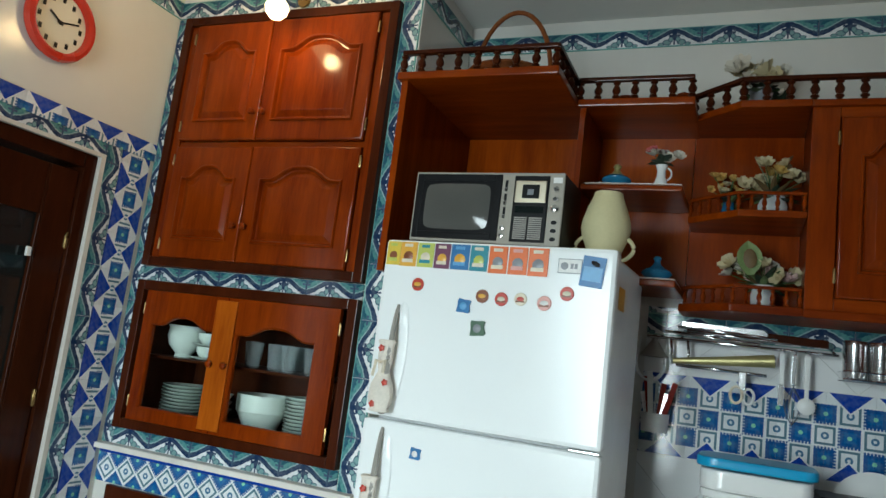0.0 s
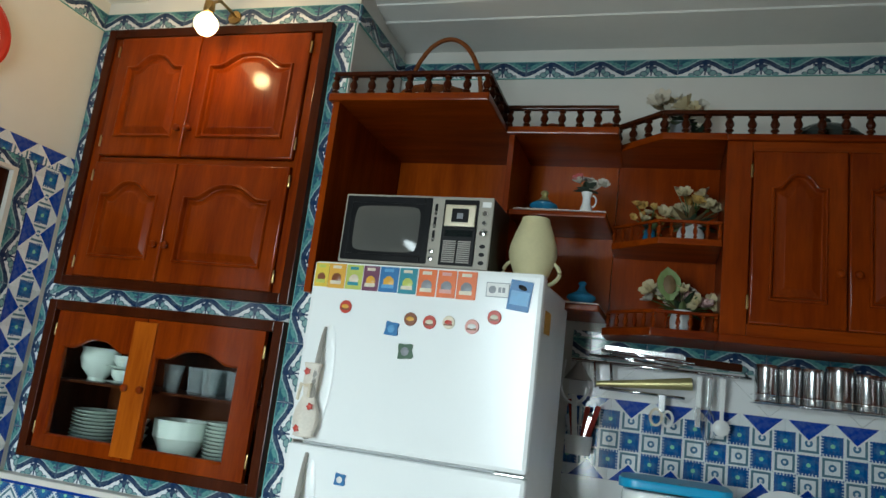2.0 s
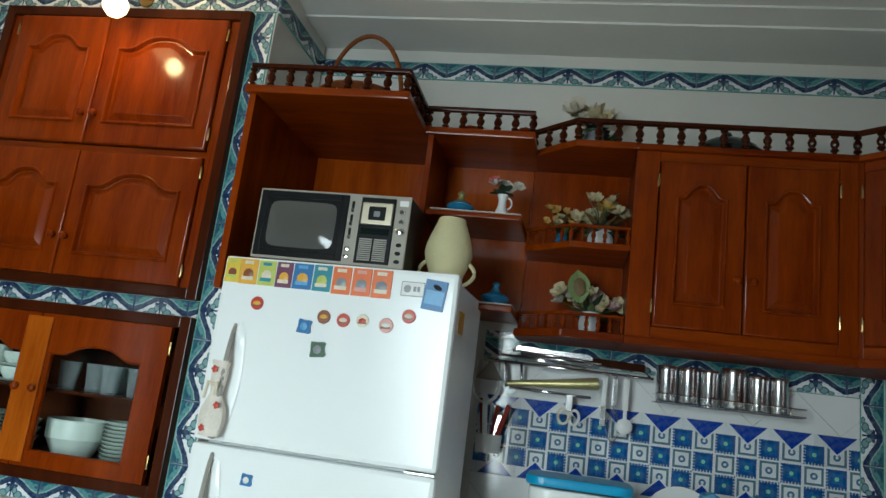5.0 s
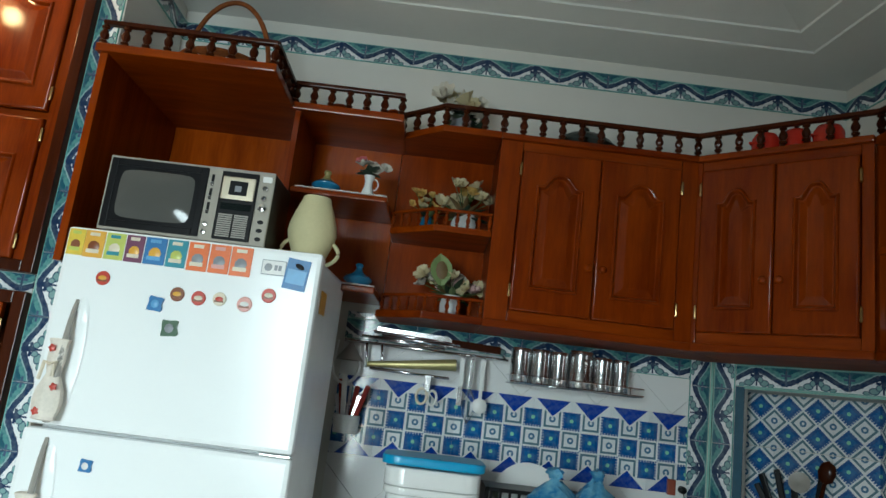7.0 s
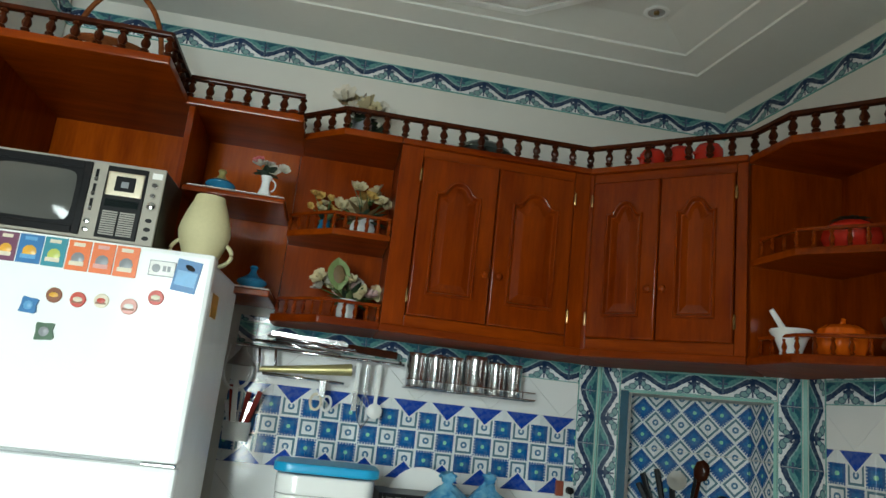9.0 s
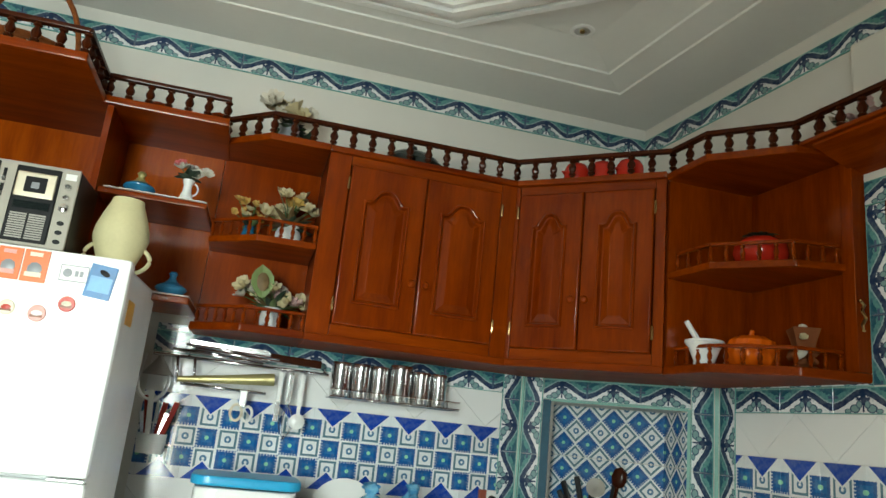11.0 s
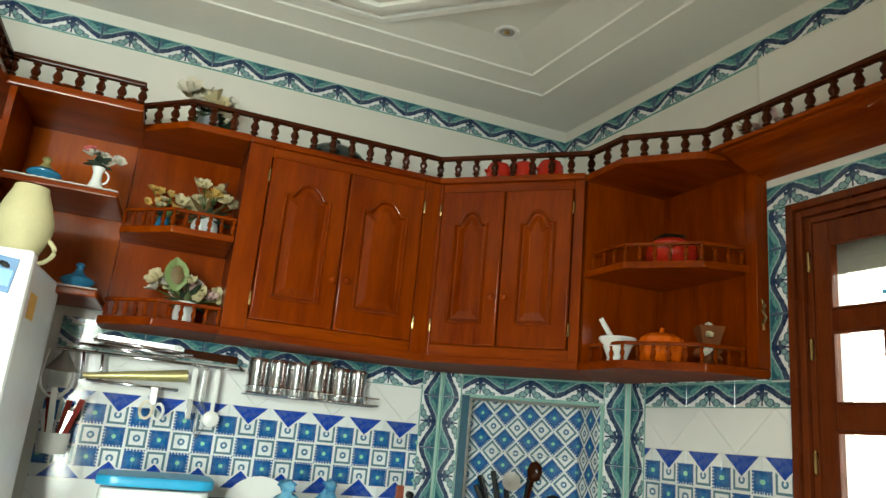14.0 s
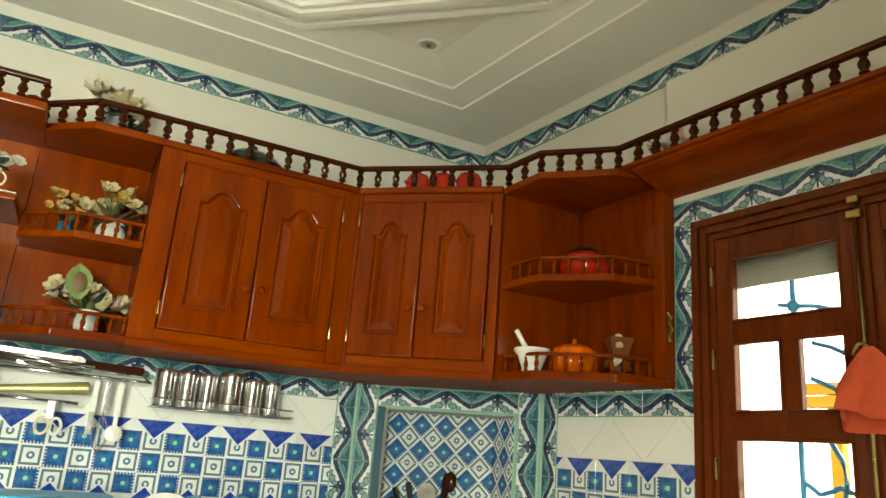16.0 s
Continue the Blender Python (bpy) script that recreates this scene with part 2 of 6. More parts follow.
def lathe(profile, n=20, bm=None, at=(0, 0, 0), sx=1.0, sy=1.0, lobes=0, depth=0.0, caps=True):
    """Turns (radius, height) pairs round z; lobes gives a ribbed body."""
    bm = bm or bmesh.new()
    rings = []
    for r, z in profile:
        ring = []
        for i in range(n):
            a = 2 * math.pi * i / n
            k = r * (1 - depth * (0.5 + 0.5 * math.cos(lobes * a))) if lobes else r
            ring.append(bm.verts.new((at[0] + sx * k * math.cos(a), at[1] + sy * k * math.sin(a), at[2] + z)))
        rings.append(ring)
    for a, b in zip(rings, rings[1:]):
        for i in range(n):
            f = bm.faces.new((a[i], a[(i + 1) % n], b[(i + 1) % n], b[i]))
            f.smooth = True
    for ring, (r, z) in ((rings[0], profile[0]), (rings[-1], profile[-1])):
        if r > 1e-4 and caps:
            bm.faces.new(ring if ring is rings[-1] else ring[::-1])
    return bm


def tube(points, r, n=8, bm=None, taper=None, closed=False):
    """A round bar along the points."""
    bm = bm or bmesh.new()
    pts = [Vector(p) for p in points]
    rings = []
    for i, p in enumerate(pts):
        a, b = pts[max(0, i - 1)], pts[min(len(pts) - 1, i + 1)]
        if closed:
            a, b = pts[i - 1], pts[(i + 1) % len(pts)]
        q = (b - a).to_track_quat("Z", "Y")
        k = r if taper is None else r + (taper - r) * i / (len(pts) - 1)
        rings.append([bm.verts.new(p + q @ Vector((k * math.cos(2 * math.pi * j / n), k * math.sin(2 * math.pi * j / n), 0))) for j in range(n)])
    pairs = list(zip(rings, rings[1:])) + ([(rings[-1], rings[0])] if closed else [])
    for a, b in pairs:
        for j in range(n):
            f = bm.faces.new((a[j], a[(j + 1) % n], b[(j + 1) % n], b[j]))
            f.smooth = True
    if not closed:
        bm.faces.new(rings[0][::-1]), bm.faces.new(rings[-1])
    return bm


def arc(cx, cz, rx, rz, a0, a1, n, y=0.0):
    return [(cx + rx * math.cos(radians(a0 + (a1 - a0) * i / n)), y, cz + rz * math.sin(radians(a0 + (a1 - a0) * i / n))) for i in range(n + 1)]


def mesh_of(name, bm, material):
    me = bpy.data.meshes.new(name)
    bmesh.ops.recalc_face_normals(bm, faces=bm.faces[:])
    for e in bm.edges:
        if len(e.link_faces) == 2 and e.calc_face_angle(0) > 0.6:
            e.smooth = False
    bm.to_mesh(me)
    bm.free()
    me.materials.append(material)
    return me


def part(name, bm, material, parent, label="", m=None):
    """One mesh object under a thing or a part; bm may be a mesh that is shared."""
    me = bm if isinstance(bm, bpy.types.Mesh) else mesh_of(name, bm, material)
    ob = new(name, me)
    ob.parent = parent
    if m is not None:
        ob.matrix_basis = m
    return tagged(ob, label) if label else ob


def thing(name, m, label, category, group=""):
    """An empty at the base of a thing, at the pose m."""
    ob = new(name)
    ob.empty_display_size = 0.05
    ob.matrix_basis = m
    return tagged(ob, label, category, group)


def single(name, bm, material, m, label, category, group=""):
    """A thing of one mesh."""
    ob = new(name, mesh_of(name, bm, material))
    ob.matrix_basis = m
    return tagged(ob, label, category, group)


def structure(name, bm, material, label, category, m=None):
    ob = new(name, mesh_of(name, bm, material))
    if m is not None:
        ob.matrix_basis = m
    return tagged(ob, label, category, "", "structure")


# axes of the walls: x along the wall to the right, y into it, z up
AT_BACK = pose(0, 2.615, 0)
AT_TALL = pose(0, 2.139, 0)
AT_DIAG = pose(1.017, 2.615, 0, 0, 0, -41.27)
AT_RIGHT = pose(1.499, 2.615, 0, 0, 0, -84.86)
AT_LEFT = pose(-2.205, 0, 0, 0, 0, 90)
DIAG_LEN = 0.696

# ---- the room ----
structure("floor", box(-2.5, 2.4, -2.4, 2.8, -0.1, 0), FLOOR, "unseen pale beige floor that bounces light to the ceiling", "floor")
wall_back = structure("wall_north", bmesh.new(), WALL, "glossy white kitchen wall with blue tiled bands", "wall", AT_BACK)
wall_tall = structure("wall_cupboard", bmesh.new(), WALL, "white wall round the built-in cupboards with painted tile borders", "wall", AT_TALL)
wall_left = structure("wall_west", bmesh.new(), WALL, "glossy white wall beside a dark doorway with tiled border", "wall", AT_LEFT)
wall_right = structure("wall_east", bmesh.new(), WALL, "white wall with a wooden window and tiled border", "wall", AT_RIGHT)
wall_diag = structure("wall_corner", bmesh.new(), GROUT, "angled corner wall with a tiled niche", "wall", AT_DIAG)


def refill(ob, bm):
    bmesh.ops.recalc_face_normals(bm, faces=bm.faces[:])
    bm.to_mesh(ob.data)
    bm.free()


def pierced(x0, x1, z0, z1, y0, y1, holes):
    """A wall slab with rectangular openings (x0, x1, z0, z1), cut along their edges."""
    bm = bmesh.new()
    xs = sorted({x0, x1, *[h[0] for h in holes], *[h[1] for h in holes]})
    for a, b in zip(xs, xs[1:]):
        cut = sorted((h[2], h[3]) for h in holes if h[0] <= a + 1e-6 and h[1] >= b - 1e-6)
        z = z0
        for lo, hi in cut:
            if lo > z + 1e-6:
                add_box(bm, a, b, y0, y1, z, lo)
            z = hi
        if z < z1 - 1e-6:
            add_box(bm, a, b, y0, y1, z, z1)
    bmesh.ops.remove_doubles(bm, verts=bm.verts[:], dist=1e-5)
    return bm


# openings
TALL_UP, TALL_LOW = (-2.150, -1.180, 1.515, 2.530), (-2.145, -1.180, 0.905, 1.460)
DOOR = (0.95, 1.885, 0.0, 1.875)
WIN = (1.137, 2.30, 0.55, 2.020)
NICHE = (0.117, 0.600, 0.0, 1.460)
refill(wall_back, pierced(-1.15, 1.72, 0, 2.9, 0, 0.15, [(1.03, 1.72, 0, 1.545)]))
refill(wall_tall, pierced(-2.36, -1.10, 0, 2.9, 0, 0.46, [TALL_UP, TALL_LOW]))
refill(wall_left, pierced(0.6, 2.139, 0, 2.9, 0, 0.16, [DOOR]))
refill(wall_right, pierced(-0.16, 2.62, 0, 2.9, 0, 0.22, [WIN, (-0.16, 0.45, 0, 1.545)]))
refill(wall_diag, pierced(0, DIAG_LEN, 0, 1.56, 0, 0.03, [NICHE]))
# unseen rear walls, darkened to lower the fill on the kitchen side
structure("wall_west_rear", box(-1.5, 0.599, 0, 0.16, 0, 2.9), REAR_DARK, "unseen dark wall that cuts bounced light beside the doorway", "wall", AT_LEFT)
structure("wall_east_rear", box(2.621, 4.2, 0, 0.22, 0, 2.9), REAR_DARK, "unseen dark wall that cuts bounced light beyond the window", "wall", AT_RIGHT)
structure("wall_south", pierced(-2.5, 2.2, 0, 2.9, 0, 0.15, [(-1.8, -0.52, 0.45, 2.0)]), REAR_DARK, "unseen wall darkened to cut bounce, with a wide window opening", "wall", pose(0, -1.45, 0, 0, 0, 0))


def ceiling():
    """A stepped plaster ceiling: a soffit round the walls, two risers and a raised field."""
    bm = bmesh.new()

    def loop(o, z):
        return [bm.verts.new(p) for p in ((-2.3 + o, -2.4 + o, z), (1.97 - o * 0.9, -2.4 + o, z), (1.51 - o, 2.64 - o, z), (-2.3 + o, 2.64 - o, z))]
    loops = [loop(-0.3, 2.662), loop(0.272, 2.662), loop(0.276, 2.668), loop(0.372, 2.678), loop(0.376, 2.684), loop(0.52, 2.7065)]
    for a, b in zip(loops, loops[1:]):
        for i in range(4):
            bm.faces.new((a[i], a[(i + 1) % 4], b[(i + 1) % 4], b[i]))
    bm.faces.new(loops[-1])
    top = loop(-0.3, 2.95)
    bm.faces.new(top)
    for i in range(4):
        bm.faces.new((loops[0][i], loops[0][(i + 1) % 4], top[(i + 1) % 4], top[i]))
    return bm


structure("ceiling", ceiling(), PLASTER, "white stepped plaster ceiling", "ceiling")


def stucco(inset, w, z0, z1, bm):
    """One band of the cut-cornered moulding on the ceiling."""
    def ring(o):
        return [(-1.2 + o, 2.223 - o), (0.517 - 0.38 * o, 2.223 - o), (1.15 - o, 1.638 - 0.38 * o), (1.37 - o, -1.1 + o), (-1.2 + o, -1.1 + o)]
    a, b = ring(inset), ring(inset + w)
    for i in range(5):
        j = (i + 1) % 5
        prism([a[i], a[j], b[j], b[i]], z0, z1, 0, bm)


bm = bmesh.new()
for o, w, z in ((0.0, 0.026, 2.686), (0.034, 0.012, 2.692), (0.054, 0.014, 2.684), (0.076, 0.030, 2.676), (0.114, 0.016, 2.688)):
    stucco(o, w, z, 2.708, bm)
structure("trim", bm, MOULD_LIT, "white layered plaster moulding with a cut corner", "moulding")

# ---- light through the windows ----
daylight = area("south_window_light", pose(-1.00, -1.62, 1.30, 65, 0, 0), 1.15, 1.60, 200, (0.88, 0.99, 1))
daylight.data.spread = radians(124)

# ---- cabinets ----
def baluster_mesh(h, r):
    prof = [(0.55, 0), (0.55, 0.08), (0.9, 0.10), (0.9, 0.17), (0.5, 0.22), (0.95, 0.40), (1.0, 0.52), (0.62, 0.70), (0.45, 0.80), (0.85, 0.84), (0.85, 0.92), (0.55, 0.94), (0.55, 1.0)]
    return mesh_of("baluster", lathe([(r * a, h * z) for a, z in prof], 8), WOOD_DARK)


BALUSTER = baluster_mesh(0.062, 0.0140)
BALUSTER_LOW = baluster_mesh(0.050, 0.0075)
BALUSTER_LOW.materials[0] = WOOD


def gallery(name, owner, pts, z, mesh, h, pitch, rail_w=0.022, rail_h=0.013, mat=None):
    """A turned gallery along the points (x, y): balusters at an even pitch and a moulded rail on top of them."""
    mat = mat or WOOD_DARK
    for k, (a, b) in enumerate(zip(pts, pts[1:])):
        a, b = Vector((*a, z)), Vector((*b, z))
        run = (b - a).length
        turn = math.degrees(math.atan2(b.y - a.y, b.x - a.x))
        n = max(1, round(run / pitch))
        for i in range(n + (1 if k == len(pts) - 2 else 0)):
            p = a.lerp(b, i / n)
            part("baluster", mesh, None, owner, m=pose(p.x, p.y, z))
        bm = box(-0.006, run + 0.006, -rail_w / 2, rail_w / 2, h - 0.001, h + rail_h, 0.003)
        part("rail", bm, mat, owner, m=pose(a.x, a.y, z, 0, 0, turn))


def arch_panel(x0, x1, z0, z1, y, depth, rise, inner=0.0):
    """The outline of a raised panel, with a double-curved head, in the plane y."""
    x0, x1, z0, z1 = x0 + inner, x1 - inner, z0 + inner, z1 - inner
    w, pts = x1 - x0, []
    for i in range(21):
        s = i / 20
        e = abs(s - 0.5) * 2
        k = 0.0 if e > 0.78 else 0.5 + 0.5 * math.cos(math.pi * (e / 0.78) ** 1.5)
        pts.append((x1 - s * w, z1 - rise + rise * k))
    return [(x0, z0), (x1, z0)] + pts


def sheet(outlines, bm):
    """Joins outlines of equal count [(list of (x, z), y), ...] into bands, and closes the last one."""
    rings = [[bm.verts.new((x, y, z)) for x, z in o] for o, y in outlines]
    n = len(rings[0])
    for a, b in zip(rings, rings[1:]):
        for i in range(n):
            bm.faces.new((a[i], a[(i + 1) % n], b[(i + 1) % n], b[i]))
    bm.faces.new(rings[-1])
    return bm


def door_mesh(w, h, rise, stile=0.052, rail=0.072, thick=0.02):
    """A cupboard door, its lower left front corner at 0: rounded frame, beaded moulding and raised arched panel. Front at y = -thick."""
    bm = bmesh.new()
    f = -thick
    outer = [(0.0, 0.0), (w, 0.0)] + [(w - w * i / 20, h) for i in range(21)]

    def inset(k):
        return [(min(max(x, k), w - k), min(max(z, k), h - k)) for x, z in outer]
    rings = [(outer, 0.0), (outer, f + 0.007), (inset(0.0010), f + 0.004), (inset(0.0030), f + 0.0015), (inset(0.0065), f)]
    for k, dy in ((0.0, -0.0005), (0.0015, -0.005), (0.005, -0.0075), (0.0085, -0.006), (0.011, 0.0), (0.014, 0.008), (0.019, 0.009), (0.024, 0.007), (0.040, 0.000), (0.044, -0.001)):
        rings.append((arch_panel(stile, w - stile, rail, h - rail, 0, 0, rise * (1 - k * 4), k), f + dy))
    sheet(rings, bm)
    count = len(outer)
    for i, face in enumerate(bm.faces):
        face.smooth = i // count in (1, 2, 3, 5, 6, 7, 8)
    return bm


KNOB = mesh_of("knob", lathe([(0.006, 0), (0.005, 0.008), (0.012, 0.014), (0.0135, 0.020), (0.009, 0.026), (0.0, 0.028)], 12), WOOD)
HINGE = mesh_of("hinge", lathe([(0.0, -0.024), (0.0035, -0.022), (0.0045, -0.019), (0.0045, 0.019), (0.0035, 0.022), (0.0, 0.024)], 8), GOLD)


def cupboard_door(owner, x, z, w, h, y, knob_side, rise=0.045, knob_z=0.30, hinge=True):
    """A door with its knob and hinges under a cabinet; x, z: its lower left corner; y: the plane it lies on."""
    d = part("door", door_mesh(w, h, rise), WOOD, owner, m=pose(x, y, z))
    kx = w - 0.022 if knob_side == "right" else 0.022
    part("knob", KNOB, None, d, "turned wooden knob", pose(kx, -0.02, h * knob_z, 90, 0, 0))
    if hinge:
        hx = -0.004 if knob_side == "right" else w + 0.004
        for hz in (h * 0.12, h * 0.88):
            part("hinge", HINGE, None, d, "brass hinge", pose(hx, -0.016, hz))
    return d


Z0, Z1 = 1.544, 2.203          # underside and top of the wall cabinets


def wall_cabinet(m, x0, x1, depth, doors, label):
    """A wall cabinet in a wall's frame: its back on y = 0, its front at y = -depth."""
    c = thing("wall_cabinet", m @ pose(x0, 0, Z0), label, "wall cabinet", "kitchen wall cabinets")
    w, h = x1 - x0, Z1 - Z0
    bm = box(0, 0.018, -depth, 0, 0.026, h - 0.02)
    add_box(bm, w - 0.018, w, -depth, 0, 0.026, h - 0.02)
    add_box(bm, 0.018, w - 0.018, -0.012, 0, 0.026, h - 0.02)
    part("carcass", bm, WOOD, c)
    bm = box(0, doors[0][0] - x0 - 0.002, -depth - 0.02, -depth, 0.026, h - 0.02, 0.002)
    part("stile", bm, WOOD, c)
    part("stile", box(doors[-1][1] - x0 + 0.002, w, -depth - 0.02, -depth, 0.026, h - 0.02, 0.002), WOOD, c)
    part("rail", box(doors[0][0] - x0 - 0.001, doors[-1][1] - x0 + 0.001, -depth - 0.018, -depth, 0.026, 0.062, 0.002), WOOD_H, c)
    part("rail", box(doors[0][0] - x0 - 0.001, doors[-1][1] - x0 + 0.001, -depth - 0.018, -depth, 0.604, h - 0.02, 0.002), WOOD_H, c)
    part("bottom", box(-0.002, w + 0.002, -depth - 0.032, 0, 0, 0.026, 0.006), WOOD_DULL, c)
    part("top", box(-0.002, w + 0.002, -depth - 0.034, 0, h - 0.022, h, 0.006), WOOD_H, c)
    for a, b, side in doors:
        cupboard_door(c, a - x0 + 0.0015, 0.062, b - a - 0.003, 0.542, -depth - 0.012, side, hinge=True)
    return c


CAB_B = wall_cabinet(AT_BACK, 0.155, 0.826, 0.274, [(0.232, 0.499, "right"), (0.499, 0.771, "left")], "glossy orange-brown wooden wall cabinet with two arched doors")
DD = 0.345
CAB_D = wall_cabinet(AT_DIAG, 0.051, 0.570, DD - 0.02, [(0.067, 0.300, "right"), (0.300, 0.535, "left")], "glossy orange-brown angled corner wall cabinet with two arched doors")
part("filler_strip", box(-0.008, 0.006, -0.343, -0.326, 0.0262, Z1 - Z0 - 0.0202), WOOD, CAB_D)

part("filler_board", prism([(0.674, -0.290), (0.897, -0.032), (0.897, -0.003), (0.674, -0.003)], 0.001, 0.024), WOOD_DULL, CAB_B)


# open end shelves beside the fridge-side cabinet
def shelf_plate(owner, poly, z, t=0.022, mat=None, label=""):
    return part("shelf", prism(poly, z, z + t, 0.005), mat or WOOD_H, owner, label)


left = thing("open_shelf", pose(0, 0, 0), "open wooden end shelf with cut corners and turned galleries", "shelf")
PL = [(-0.190, 2.612), (-0.190, 2.455), (-0.036, 2.321), (0.154, 2.321), (0.154, 2.612)]
PL_OUT = [(-0.195, 2.612), (-0.200, 2.445), (-0.044, 2.303), (0.154, 2.303), (0.154, 2.612)]
shelf_plate(left, PL_OUT, Z0, 0.026, WOOD_DULL)
shelf_plate(left, PL, 1.838)
shelf_plate(left, PL_OUT, Z1 - 0.024, 0.024)
part("back_panel", box(-0.192, 0.154, 2.600, 2.612, Z0 + 0.026, Z1 - 0.024), WOOD, left)
front_l = [(-0.182, 2.456), (-0.036, 2.332), (0.146, 2.332)]
gallery("gallery", left, front_l, Z0 + 0.026, BALUSTER_LOW, 0.050, 0.036, 0.014, 0.009, WOOD)
gallery("gallery", left, front_l, 1.860, BALUSTER_LOW, 0.050, 0.036, 0.014, 0.009, WOOD)

right = thing("open_shelf", pose(0, 0, 0), "open wooden corner shelf with cut corners and turned galleries", "shelf")
PR = [(1.236, 1.992), (1.252, 1.800), (1.412, 1.632), (1.574, 1.590), (1.568, 1.76), (1.550, 1.998)]
PR_OUT = [(1.222, 1.990), (1.234, 1.790), (1.404, 1.612), (1.592, 1.566), (1.578, 1.76), (1.556, 2.010)]
shelf_plate(right, PR_OUT, Z0, 0.026, WOOD_DULL)
shelf_plate(right, PR, 1.848)
shelf_plate(right, PR_OUT, Z1 - 0.024, 0.024)
part("back_panel", prism([(1.566, 1.613), (1.580, 1.613), (1.556, 1.984), (1.544, 1.984)], Z0 + 0.026, Z1 - 0.024), WOOD, right)
part("side_panel", prism([(1.236, 2.000), (1.236, 1.988), (1.556, 1.985), (1.556, 1.997)], Z0 + 0.026, Z1 - 0.024), WOOD, right)
part("end_panel", prism([(1.548, 1.570), (1.592, 1.570), (1.590, 1.612), (1.546, 1.612)], Z0 + 0.0262, Z1 - 0.0242, 0.002), WOOD, right)
part("key_hook", tube([(1.556, 1.567, 1.765), (1.566, 1.562, 1.750), (1.556, 1.560, 1.735), (1.568, 1.560, 1.715), (1.558, 1.562, 1.695), (1.566, 1.566, 1.680)], 0.0045, 8), GOLD, right, "small curled brass key hook")
front_r = [(1.246, 1.950), (1.262, 1.806), (1.414, 1.644), (1.540, 1.622)]
gallery("gallery", right, front_r, Z0 + 0.026, BALUSTER_LOW, 0.050, 0.045, 0.014, 0.009, WOOD)
gallery("gallery", right, front_r, 1.870, BALUSTER_LOW, 0.050, 0.045, 0.014, 0.009, WOOD)
part("filler_board", prism([(1.226, 1.9945), (1.556, 2.012), (1.535, 2.20), (1.452, 2.236)], Z0 + 0.001, Z0 + 0.024), WOOD_DULL, right)

# shelf over the window, along the wall to the camera's side
over = thing("window_shelf", AT_RIGHT @ pose(0, 0, 0), "long wooden shelf over the window with a turned gallery", "shelf")
section = [(-0.172, 2.184), (-0.150, 2.176), (-0.060, 2.150), (-0.002, 2.132), (-0.002, 2.192), (-0.172, 2.192)]
bm = bmesh.new()
ends = [[bm.verts.new((x, y, z)) for y, z in section] for x in (1.035, 3.3)]
for i in range(len(section)):
    bm.faces.new((ends[0][i], ends[0][i - 1], ends[1][i - 1], ends[1][i]))
bm.faces.new(ends[0]), bm.faces.new(ends[1][::-1])
part("coved_board", bm, WOOD_H, over)
part("ledge", box(1.00, 3.3, -0.186, -0.002, 2.1925, 2.2055, 0.004), WOOD_H, over)

# upper galleries that run round the cabinet tops
def top_gallery(pts, label, pitch=0.066):
    g = thing("gallery_rail", pose(0, 0, 0), label, "gallery rail", "cabinet top galleries")
    gallery("gallery", g, pts, Z1 + 0.0005, BALUSTER, 0.062, pitch)
    return g


def diag_pt(s, d):
    p = AT_DIAG @ Vector((s, -d, 0))
    return (p.x, p.y)


def right_pt(s, d):
    p = AT_RIGHT @ Vector((s, -d, 0))
    return (p.x, p.y)


cc, dr = (0.818, 2.309), (1.226, 1.960)
top_gallery([(-0.192, 2.446), (-0.040, 2.311), cc], "dark turned gallery rail on the wall cabinet top")
top_gallery([cc, dr], "dark turned gallery rail on the angled cabinet top")
top_gallery([dr, (1.243, 1.797), (1.412, 1.622), (right_pt(1.06, 0.175))], "dark turned gallery rail on the corner shelf top")
top_gallery([right_pt(1.065, 0.176), right_pt(3.2, 0.176)], "dark turned gallery rail on the window shelf")

# ---- unit over the fridge ----
unit = thing("fridge_shelf_unit", pose(0, 0, 0), "orange-brown wooden shelf unit built round the fridge top", "shelf unit")
ZS = 2.176
shelf_plate(unit, [(-1.085, 2.612), (-1.085, 1.985), (-0.548, 1.985), (-0.548, 2.258), (-0.178, 2.258), (-0.178, 2.612)], ZS, 0.026)
part("side_panel", box(-1.072, -1.050, 2.0, 2.612, 1.55, ZS), WOOD, unit)
part("back_panel", box(-1.050, -0.540, 2.598, 2.612, 1.55, ZS), WOOD_BACK_LIT, unit)
part("divider", box(-0.540, -0.522, 2.275, 2.612, 1.55, ZS), WOOD, unit)
part("back_panel", box(-0.522, -0.194, 2.598, 2.612, 1.62, ZS), WOOD_BACK_LIT, unit)
shelf_plate(unit, [(-0.521, 2.597), (-0.521, 2.290), (-0.200, 2.290), (-0.194, 2.597)], 1.903, 0.018)
shelf_plate(unit, [(-0.521, 2.597), (-0.521, 2.290), (-0.200, 2.290), (-0.194, 2.597)], 1.600, 0.022)
gallery("gallery", unit, [(-1.072, 2.000), (-0.562, 2.000), (-0.562, 2.268)], ZS + 0.0265, BALUSTER, 0.062, 0.062)
gallery("gallery", unit, [(-0.545, 2.272), (-0.190, 2.272)], ZS + 0.0265, BALUSTER, 0.062, 0.062)

